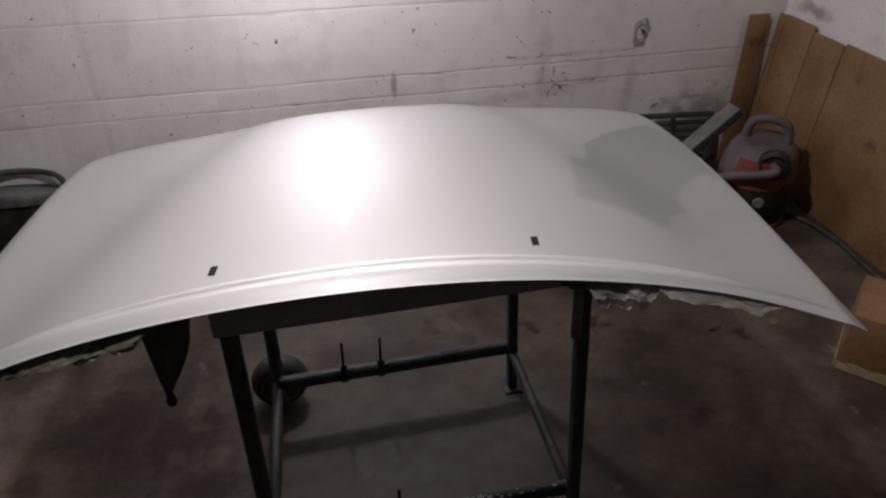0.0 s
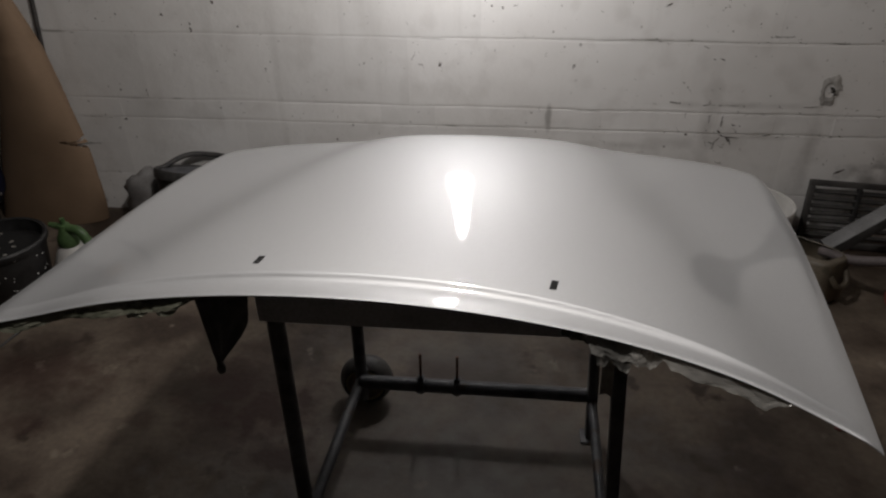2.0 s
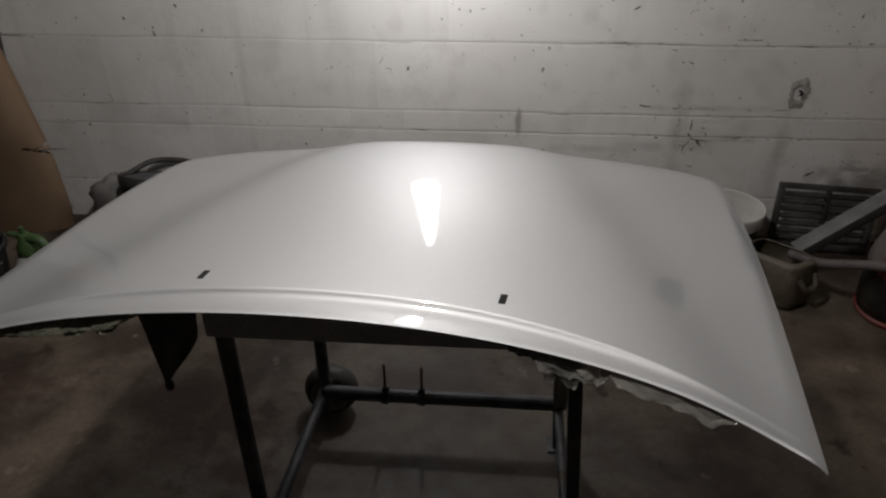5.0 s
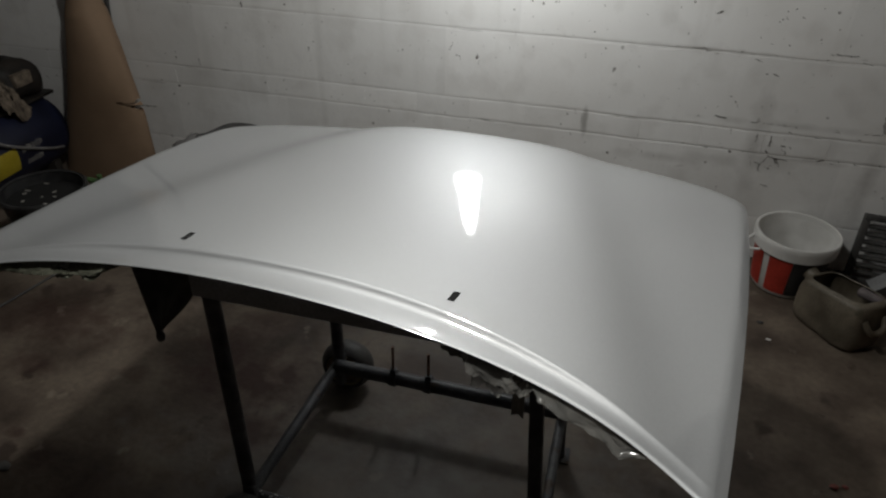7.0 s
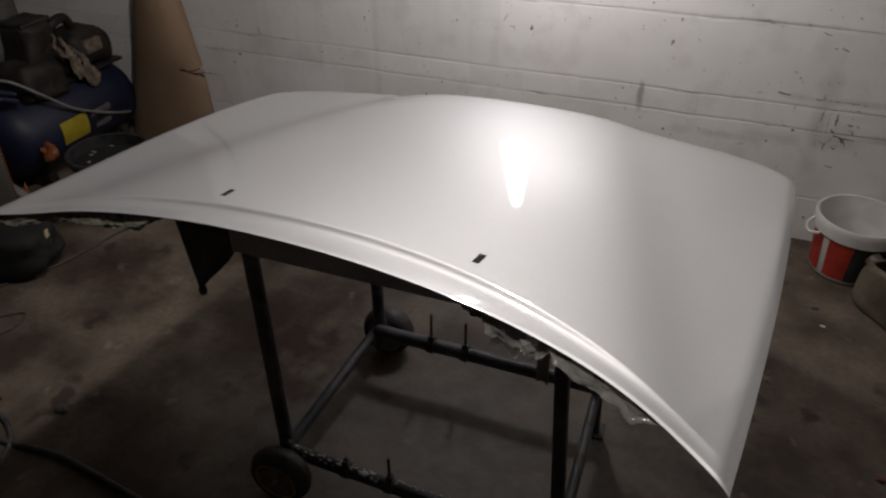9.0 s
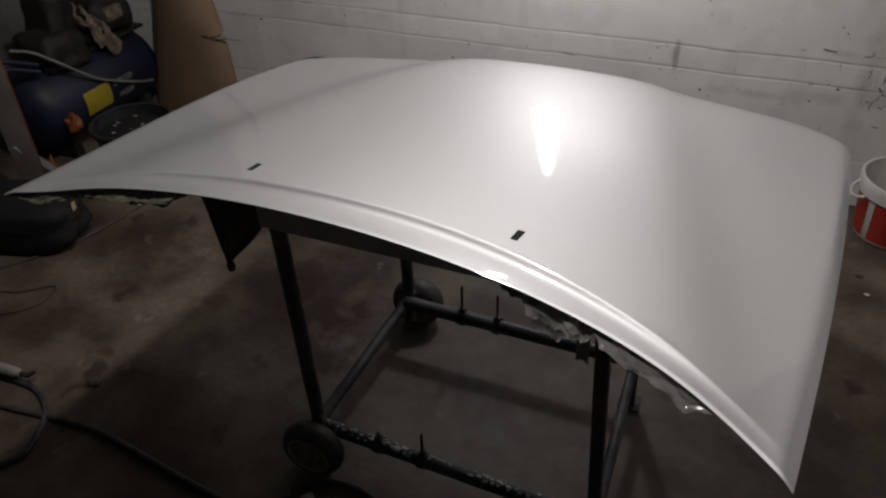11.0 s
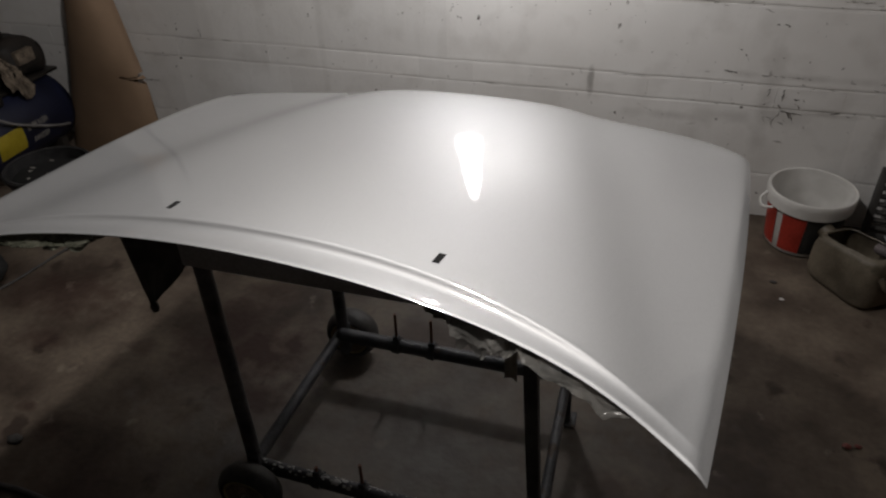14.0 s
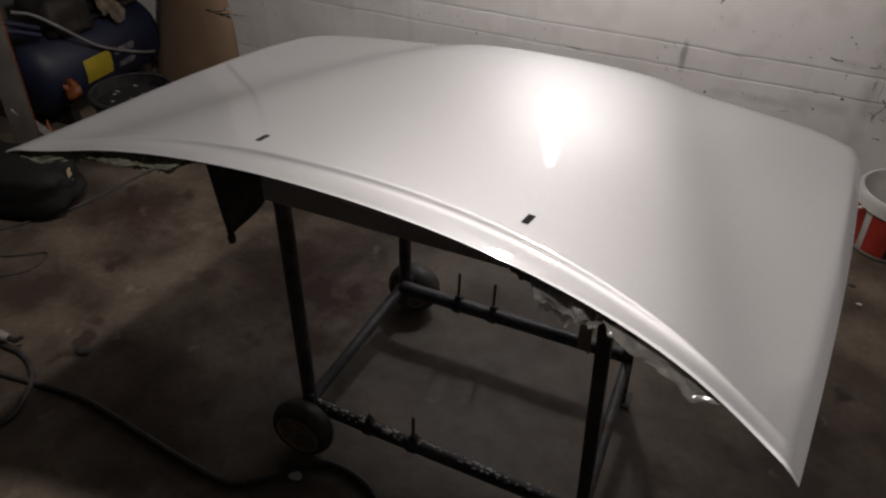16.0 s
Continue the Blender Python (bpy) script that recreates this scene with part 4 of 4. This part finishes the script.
        rag = smooth_path([(-1.835, y, z), (-1.80, y + rnd.uniform(-0.03, 0.03), z - 0.06), (-1.79, y + rnd.uniform(-0.03, 0.04), z - rnd.uniform(0.11, 0.17))], 6)
        place = lambda u, v, p=rag, i=i: p[int(v * 12)] + Vector((0.014 * wave(u * 4, v * 7, i), (0.018 + 0.008 * (i % 3)) * (u - 0.5) * (0.5 + v) + 0.02 * wave(v * 4, i * 2.3), 0.012 * wave(v * 9, u * 3, i)))
        part("rag_strip", sheet(fresh(), place, 6, 12, 0.002), RAG, c, "dirty beige rag strip", smooth=60)
    for ob in c.children_recursive:
        ob.data.transform(Matrix.Translation((0, 0.095, 0)))


def black_bucket():
    cx, cy = -1.37, 2.515
    b = thing("black_bucket", (cx, cy, 0), "black plastic bucket with paint splashes, standing before the compressor", "bucket")
    m = Matrix.Translation((cx, cy, 0)) @ Matrix.Diagonal((1.1, 1.1, 1, 1))
    part("bucket_body", lathe(fresh(), [(0.0, 0.003), (0.105, 0.003), (0.112, 0.01), (0.142, 0.29), (0.138, 0.29), (0.108, 0.02), (0.0, 0.014)], m, 40), BLACK, b, smooth=50)
    part("rim", lathe(fresh(), [(0.141, 0.276), (0.150, 0.278), (0.152, 0.296), (0.146, 0.302), (0.137, 0.298), (0.139, 0.28)], m, 40, closed=True), BLACK, b, "glossy black rim", smooth=50)
    part("lining", lathe(fresh(), [(0.0, 0.262), (0.08, 0.266), (0.13, 0.255), (0.128, 0.24), (0.0, 0.24)], m, 32), BAG, b, "black plastic lining", smooth=50)
    for i in range(26):
        a, z = random.uniform(-2.6, 0.3), random.uniform(0.06, 0.27)
        r = 0.112 + 0.103 * (z - 0.01) * 1.02 + 0.0008
        s = random.uniform(0.0012, 0.0042)
        part("paint_splash", lathe(fresh(), [(0.0, 0.0006), (s * 0.7, 0.0004), (s, -0.0006)], m @ Matrix.Translation((r * math.cos(a), r * math.sin(a), z)) @ Vector((math.cos(a), math.sin(a), -0.1)).to_track_quat("Z", "Y").to_matrix().to_4x4(), 8), WHITE, b, "dried pale paint splash", smooth=60)
    rnd = random.Random(9)
    for i in range(9):
        x, y = cx + rnd.uniform(-0.09, 0.11), cy + rnd.uniform(-0.09, 0.11)
        place = lambda u, v, x=x, y=y, i=i: Vector((x + (0.006 + 0.016 * abs(wave(i * 1.7))) * (1 + 0.6 * wave(u * 3, i)) * v * math.cos(6.283 * u), y + (0.004 + 0.012 * abs(wave(i * 2.9))) * v * math.sin(6.283 * u), 0.2675))
        part("splash_inside", sheet(fresh(), place, 12, 2, 0.001), OFFWHITE, b, "dried pale paint splash", smooth=60)


def sprayer():
    cx, cy = -1.155, 2.60
    s = thing("pump_sprayer", (cx, cy, 0), "white pump sprayer bottle with a green head", "sprayer")
    m = Matrix.Translation((cx, cy, 0))
    part("bottle", lathe(fresh(), [(0.0, 0.0), (0.062, 0.0), (0.070, 0.012), (0.072, 0.10), (0.066, 0.17), (0.045, 0.215), (0.028, 0.23), (0.0, 0.232)], m, 32), WHITE, s, smooth=50)
    head = part("pump_head", lathe(fresh(), [(0.0, 0.225), (0.034, 0.225), (0.038, 0.235), (0.036, 0.262), (0.024, 0.28), (0.02, 0.31), (0.0, 0.315)], m, 24), GREEN, s, smooth=40)
    part("trigger", tube(fresh(), smooth_path([(cx + 0.01, cy, 0.295), (cx + 0.06, cy - 0.01, 0.29), (cx + 0.085, cy - 0.015, 0.25), (cx + 0.10, cy - 0.02, 0.205)], 5), 0.017, 8), GREEN, head, smooth=60)
    part("nozzle", tube(fresh(), [(cx - 0.01, cy, 0.30), (cx - 0.055, cy, 0.308)], [0.014, 0.009], 10), GREEN, head, smooth=50)
    part("plunger", tube(fresh(), [(cx, cy, 0.312), (cx, cy, 0.335)], 0.009, 10), GREEN, head, smooth=50)
    enlarge(s, 1.04)


def grey_tub():
    cx, cy = -0.83, 3.085
    t = thing("plastic_tub", (cx, cy, 0), "grey plastic tub with a dark rim tilted against the wall", "tub")
    m = Matrix.Translation((cx, cy, 0.0)) @ pose(0, 0, 0.206, -20, 4, 0)
    part("tub_body", lathe(fresh(), [(0.0, -0.182), (0.13, -0.182), (0.15, -0.165), (0.19, 0.08), (0.0, 0.09)], m, 40, 0.8), IRON, t, "dark lower body", smooth=50)
    part("rim", lathe(fresh(), [(0.185, 0.07), (0.20, 0.072), (0.204, 0.10), (0.196, 0.112), (0.182, 0.105)], m, 40, 0.82, closed=True), RUBBER, t, "dark rounded rim", smooth=50)
    part("lid", lathe(fresh(), [(0.0, 0.118), (0.12, 0.112), (0.18, 0.10), (0.182, 0.092), (0.0, 0.092)], m, 40, 0.82), SLATE, t, "grey dusty lid", smooth=50)
    grip = [m @ Vector(p) for p in ((-0.19, 0.03, 0.10), (-0.12, 0.12, 0.155), (0.0, 0.155, 0.165), (0.12, 0.12, 0.15), (0.18, 0.05, 0.10))]
    part("grip", tube(fresh(), smooth_path(grip, 6), 0.012, 10), RUBBER, t, smooth=60)


def lumpy(name, centre, size, mat, label, category, seed, rough=0.25, sub=3):
    bm = fresh()
    bmesh.ops.create_icosphere(bm, subdivisions=sub, radius=1.0)
    c = Vector(centre)
    for v in bm.verts:
        d = v.co.normalized()
        k = 1 + rough * wave(d.x * 1.7 + seed, d.y * 1.7, d.z * 1.7) + 0.4 * rough * wave(d.x * 5 + seed, d.y * 5, d.z * 5)
        p = Vector((d.x * size[0] * k, d.y * size[1] * k, d.z * size[2] * k))
        v.co = c + p
        v.co.z = max(v.co.z, 0.004)
    return single(name, bm, mat, label, category, smooth=70, at=(c.x, c.y, 0))


cardboard_roll()
compressor()
black_bucket()
sprayer()
grey_tub()
lumpy("dust_bag", (-1.14, 3.17, 0.13), (0.10, 0.08, 0.14), DUSTY, "crumpled dusty grey cloth bag by the wall", "bag", 3.0, 0.4)
def rubbish_bag():
    """A slack, flattened bag with soft corners and creases."""
    m = Matrix.Translation((-1.68, 1.97, 0)) @ pose(0, 0, 0, 0, 0, 17)
    bm = fresh()
    bmesh.ops.create_icosphere(bm, subdivisions=5, radius=1.0)
    for v in bm.verts:
        d = v.co.normalized()
        k = (abs(d.x) ** 4.5 + abs(d.y) ** 4.5 + abs(d.z) ** 4.5) ** (-1 / 4.5)
        fold = 1 + 0.07 * wave(d.x * 2.2 + 8, d.y * 2.2, d.z * 2.2) + 0.03 * abs(wave(d.x * 7, d.y * 7 + 3, d.z * 7))
        p = Vector((d.x * 0.38, d.y * 0.13, d.z * 0.108)) * k * fold
        v.co = m @ Vector((p.x, p.y, max(0.004, p.z + 0.105)))
    bag = single("rubbish_bag", bm, BAG, "full black plastic rubbish bag on the floor", "rubbish bag", smooth=70, at=(-1.68, 1.97, 0))
    strip = lambda u, v: m @ Vector((0.388 + 0.006 * wave(v * 5, u), -0.02 + 0.022 * u, 0.185 - 0.05 * v + 0.004 * wave(u * 3)))
    part("tape_scrap", sheet(fresh(), strip, 4, 8, 0.001), PALE, bag, "pale scrap of tape", smooth=60)


rubbish_bag()
lumpy("orange_rag", (-1.752, 2.548, 0.20), (0.030, 0.034, 0.045), ORANGE, "crumpled orange rag stuck to the compressor tank", "rag", 5.0, 0.6)
lumpy("orange_rag", (-1.63, 2.29, 0.085), (0.030, 0.030, 0.105), ORANGE, "crumpled orange rag beside the plank", "rag", 11.0, 0.6)
bm = tube(fresh(), smooth_path([(-1.43, 3.275, 1.6), (-1.474, 3.28, 1.05), (-1.499, 3.28, 0.78), (-1.508, 3.28, 0.62)], 8), 0.010, 8)
single("black_cable", bm, RUBBER, "black cable hanging down the wall", "cable", smooth=60)
plank = thing("wooden_plank", (-1.61, 2.21, 0), "grey weathered plank with an orange painted edge standing on end", "plank")
q = Matrix.Translation((-1.592, 2.205, 0.004)) @ pose(0, 0, 0, 0, 2, 56)
part("board", box(fresh(), -0.085, -0.0015, -0.011, 0.011, 0.0, 0.90, 0.002, q), SLAB, plank)
part("painted_edge", box(fresh(), -0.001, 0.004, -0.0105, 0.0, 0.001, 0.899, 0.0015, q), ORANGE, plank, "orange painted edge")
p = thing("steel_angle", (-1.57, 2.32, 0), "short pale steel angle leaning on the rubbish bag", "steel angle")
way = Vector((-0.035, -0.185, 0.31)).normalized()
q = Matrix.Translation((-1.57, 2.34, 0.002)) @ way.to_track_quat("Z", "X").to_matrix().to_4x4() @ pose(0, 0, 0, 0, 0, 35)
part("leg", box(fresh(), 0, 0.035, 0, 0.003, 0, 0.375, 0.0006, q), GREY, p)
part("leg", box(fresh(), 0, 0.003, 0.0035, 0.035, 0, 0.375, 0.0006, q), GREY, p)

# ---- hoses, cables and scraps on the floor ----


def floor_line(name, pts, r, mat, label, category):
    single(name, tube(fresh(), [(x, y, r + (z[0] if z else 0)) for x, y, *z in smooth_path([(*q, 0) if len(q) == 2 else q for q in pts], 10)], r, 10), mat, label, category, smooth=60)


floor_line("rubber_hose", [(-1.3, 1.40), (-1.02, 1.34), (-0.77, 1.356), (-0.59, 1.368), (-0.364, 1.341), (-0.196, 1.319), (-0.066, 1.312), (0.021, 1.36), (0.115, 1.453), (0.211, 1.462), (0.31, 1.41), (0.40, 1.24)], 0.0088, RUBBER, "black rubber air hose lying across the floor", "hose")
floor_line("rubber_hose", [(-1.5, 1.20), (-1.2, 1.10), (-0.90, 1.12), (-0.74, 1.21), (-0.755, 1.31), (-0.798, 1.374), (-0.884, 1.422), (-0.98, 1.43), (-1.1, 1.44)], 0.0088, RUBBER, "black rubber air hose coiled on the floor", "hose")
floor_line("power_cable", [(-1.22, 2.5), (-1.27, 2.36), (-1.33, 2.10), (-1.42, 1.93), (-1.52, 1.80), (-1.7, 1.6)], 0.005, RUBBER, "thin black cable on the floor", "cable")
floor_line("thin_wire", [(-1.6, 1.72), (-1.35, 1.74), (-1.22, 1.82), (-1.2, 1.72), (-1.35, 1.6), (-1.6, 1.5)], 0.003, SOOT, "thin dark wire looped on the floor", "wire")
c = thing("hose_connector", (-1.0, 1.44, 0), "white plastic hose connector on the black hose", "connector")
part("connector_body", tube(fresh(), [(-1.14, 1.43, 0.036), (-1.06, 1.435, 0.036), (-0.98, 1.44, 0.034), (-0.955, 1.442, 0.034)], [0.013, 0.017, 0.017, 0.011], 16), OFFWHITE, c, smooth=40)
part("tap", tube(fresh(), [(-0.955, 1.442, 0.034), (-0.93, 1.444, 0.034), (-0.915, 1.46, 0.04)], [0.009, 0.009, 0.006], 10), BLACK, c, smooth=40)
for x, y, s, mat, label in ((1.437, 2.838, 0.012, SOOT, "small dark stone on the floor"), (1.457, 2.741, 0.009, WHITE, "small white chip on the floor"), (1.570, 2.104, 0.013, FADED, "small dull red scrap on the floor"), (1.60, 2.111, 0.010, FADED, "small dull red scrap on the floor"),
                            (-0.74, 1.51, 0.024, SOOT, "small dark stone on the floor"), (0.08, 1.40, 0.02, WHITE, "small pale chip beside the wheel")):
    lumpy("floor_scrap", (x, y, s * 0.3), (s, s * 0.75, s * 0.4), mat, label, "scrap", x * 7, 0.4, 2)

# ---- wall details ----


def ragged_ring(centre, r_in, r_out, tall, seed, n=40):
    """An uneven ring of smeared plaster that stands off the wall."""
    bm = fresh()
    cx, cy, cz = centre

    def place(u, v):
        a = 2 * math.pi * u
        w = 0.5 + 0.9 * (wave(math.cos(a) * 1.6 + seed, math.sin(a) * 1.6) + 0.4 * wave(math.cos(a) * 5 + seed, math.sin(a) * 5))
        r = r_in * (1 + 0.25 * wave(math.cos(a) * 2, math.sin(a) * 2, seed)) + (r_out - r_in) * (0.45 + w) * v
        lift = tall * math.sin(math.pi * min(1.0, v + 0.12)) * (0.6 + 0.8 * w)
        return Vector((cx + r * math.cos(a) * 0.86, cy - max(0.0008, lift), cz + r * math.sin(a) * 1.18))
    return sheet(bm, place, n, 8, 0.0006)


def wall_anchor():
    at = (1.783, 3.300, 0.672)
    a = thing("wall_anchor", at, "small rusty hook in a smeared plaster ring on the wall", "wall hook")
    part("plaster_ring", ragged_ring(at, 0.024, 0.056, 0.004, 3.0), PLASTER, a, "grimy smeared plaster ring", smooth=80)
    hook = [(1.788, 3.301, 0.682), (1.788, 3.288, 0.684), (1.791, 3.283, 0.677), (1.784, 3.286, 0.671)]
    part("hook", tube(fresh(), smooth_path(hook, 4), 0.0055, 8), IRON, a, smooth=60)




def reflected_board(x0, x1, z0, z1, label):
    """A dark board with battens on the back wall above the things, out of view; added for the dark reflection it gives
    in the lacquer of the hood.
    """
    b = thing("reflected_board", ((x0 + x1) / 2, 3.29, z0), label, "board")
    n = 4
    for i in range(n):
        a, c = x0 + (x1 - x0) * i / n, x0 + (x1 - x0) * (i + 1) / n
        part("plank", box(fresh(), a + 0.002, c - 0.002, 3.270, 3.2965, z0, z1 - 0.02 * (i % 2), 0.002), SLAB, b)
    for z in (z0 + 0.06, z1 - 0.10):
        part("batten", box(fresh(), x0 + 0.01, x1 - 0.01, 3.246, 3.2695, z, z + 0.04, 0.002), SLAB, b)


reflected_board(1.60, 2.30, 1.225, 1.80, "unseen dark board added on the white wall for its reflection in the hood")
# This second one is added only to darken the hood's left end.
reflected_board(-2.50, -1.66, 1.00, 2.15, "unseen dark board added above the compressor to darken the reflection in the hood")
wall_anchor()


def wall_marks():
    """Chips and cracks in the paint: thin dark slivers, each a broken line from end to end."""
    rnd = random.Random(12)
    bm = fresh()

    def sliver(x0, z0, x1, z1, wide):
        n = max(2, int(math.hypot(x1 - x0, z1 - z0) / 0.006))
        d = Vector((x1 - x0, 0, z1 - z0)).normalized()
        s = Vector((-d.z, 0, d.x))
        up, low = [], []
        for i in range(n + 1):
            t = i / n
            w = 0.75 * wide * (0.25 + 1.0 * rnd.random()) * (0.25 + math.sin(math.pi * (0.1 + 0.8 * t)))
            c = Vector((x0 + (x1 - x0) * t, Y1 - 0.0009, z0 + (z1 - z0) * t)) + s * rnd.uniform(-0.0022, 0.0022)
            up.append(bm.verts.new(c + s * w))
            low.append(bm.verts.new(c - s * w))
        for i in range(n):
            bm.faces.new((up[i], up[i + 1], low[i + 1], low[i]))
    # the long dash, the star-shaped crack, the row of chips over the bricks, the rest
    for m in ((1.504, 0.881, 1.598, 0.882, 0.0022), (1.390, 0.472, 1.427, 0.459, 0.003), (1.427, 0.459, 1.445, 0.428, 0.0022), (1.413, 0.463, 1.470, 0.458, 0.0034), (1.392, 0.462, 1.374, 0.432, 0.0018),
              (1.390, 0.554, 1.388, 0.506, 0.003), (1.338, 0.562, 1.337, 0.519, 0.0012), (1.566, 0.470, 1.596, 0.478, 0.003), (1.166, 0.609, 1.211, 0.603, 0.003)):
        sliver(*m)
    for m in ((1.300, 0.599, 1.322, 0.600, 0.0026), (1.340, 0.600, 1.352, 0.600, 0.002), (1.363, 0.599, 1.381, 0.600, 0.002), (1.419, 0.599, 1.444, 0.601, 0.0016), (1.460, 0.599, 1.469, 0.599, 0.0014),
              (1.258, 0.841, 1.286, 0.832, 0.002), (1.307, 0.789, 1.318, 0.789, 0.002), (1.333, 0.793, 1.355, 0.785, 0.002), (1.555, 0.645, 1.564, 0.652, 0.002), (1.089, 0.992, 1.116, 1.002, 0.003)):
        sliver(*m)
    for m in ((1.894, 0.308, 1.933, 0.331, 0.005), (2.059, 0.685, 2.067, 0.681, 0.003), (1.396, 0.344, 1.430, 0.337, 0.002), (1.062, 0.377, 1.100, 0.388, 0.0014), (1.70, 0.600, 1.767, 0.603, 0.0012),
              (-1.499, 0.339, -1.364, 0.343, 0.0018), (-1.374, 0.548, -1.363, 0.543, 0.002), (-1.089, 0.609, -1.08, 0.576, 0.002), (-1.415, 0.474, -1.274, 0.471, 0.0007)):
        sliver(*m)
    for i in range(13):
        x, z = rnd.gauss(1.40, 0.035), rnd.gauss(0.458, 0.03)
        a, l = rnd.uniform(-2.2, 0.4), rnd.uniform(0.008, 0.030)
        sliver(x, z, x + l * math.cos(a), z + l * math.sin(a), rnd.uniform(0.0008, 0.0026))
    for i in range(60):
        x, z = rnd.uniform(0.95, 2.1), rnd.choice((0.477, 0.566, 0.600, 0.858)) + rnd.gauss(0, 0.006)
        l = rnd.uniform(0.004, 0.02)
        sliver(x, z, x + l, z + rnd.uniform(-0.002, 0.002), rnd.uniform(0.0006, 0.0016))
    for i in range(48):
        x, z = rnd.choice((rnd.gauss(1.35, 0.16), rnd.uniform(0.75, 2.2), rnd.uniform(-1.4, 0.9))), rnd.uniform(0.38, 1.25)
        a, l = rnd.uniform(-0.7, 0.7), rnd.uniform(0.002, 0.009)
        sliver(x, z, x + l * math.cos(a), z + l * math.sin(a), rnd.uniform(0.0008, 0.0022))
    me = finish(bm, Vector((0, 0, 0)), None)
    me.materials.append(CHIP)
    ob = new("paint_chips", me)
    ob.parent = WALL_NORTH
    tagged(ob, "dark chips and cracks in the paint", kind="stuff")


wall_marks()


def wall_blocks():
    """Painted blocks in courses, with one course of bricks, each proud of the joints."""
    meshes = {}
    rnd = random.Random(4)
    for z0, z1, length, shift in ((0.0, 0.195, 0.58, 0.1), (0.195, 0.475, 0.58, 0.38), (0.475, 0.565, 0.235, 0.03), (0.565, 0.856, 0.58, 0.22), (0.856, 1.146, 0.58, 0.5), (1.146, 1.436, 0.58, 0.2), (1.436, 1.726, 0.58, 0.45), (1.726, 2.016, 0.58, 0.15), (2.016, 2.306, 0.58, 0.4), (2.306, 2.545, 0.58, 0.1)):
        x = X0 - shift
        while x < X1 - 0.02:
            gap = 0.0006 if length < 0.3 and x > 0.55 else 0.0
            a, b = max(x, X0) + gap, min(x + length, X1) - gap
            x += length
            if b - a < 0.04:
                continue
            worn = length < 0.3 and a > 0.55
            key = (round(b - a, 3), round(z1 - z0, 3), worn)
            if key not in meshes:
                w, h, c = key[0], key[1] - 0.0012, 0.0016 if worn else 0.0012
                e = c if worn else 0.0
                bm = fresh()
                back = [bm.verts.new(q) for q in ((0, 0.0020, 0), (w, 0.0020, 0), (w, 0.0020, h), (0, 0.0020, h))]
                front = [bm.verts.new(q) for q in ((e, 0.0010, c), (w - e, 0.0010, c), (w - e, 0.0010, h - c), (e, 0.0010, h - c))]
                bm.faces.new(front)
                for i in range(4):
                    bm.faces.new((back[i], back[(i + 1) % 4], front[(i + 1) % 4], front[i]))
                bmesh.ops.recalc_face_normals(bm, faces=bm.faces)
                me = bpy.data.meshes.new("block")
                bm.to_mesh(me)
                bm.free()
                me.materials.append(WALL)
                meshes[key] = me
            ob = new("brick" if length < 0.3 else "block", meshes[key])
            loose = 1.0 if length < 0.3 else 0.0
            ob.location = (a, Y1 + loose * rnd.uniform(-0.0003, 0.0003), z0 + 0.0006)
            ob.rotation_euler = (loose * radians(rnd.uniform(-0.3, 0.3)), 0, loose * radians(rnd.uniform(-0.2, 0.2)))
            ob.parent = WALL_NORTH


wall_blocks()
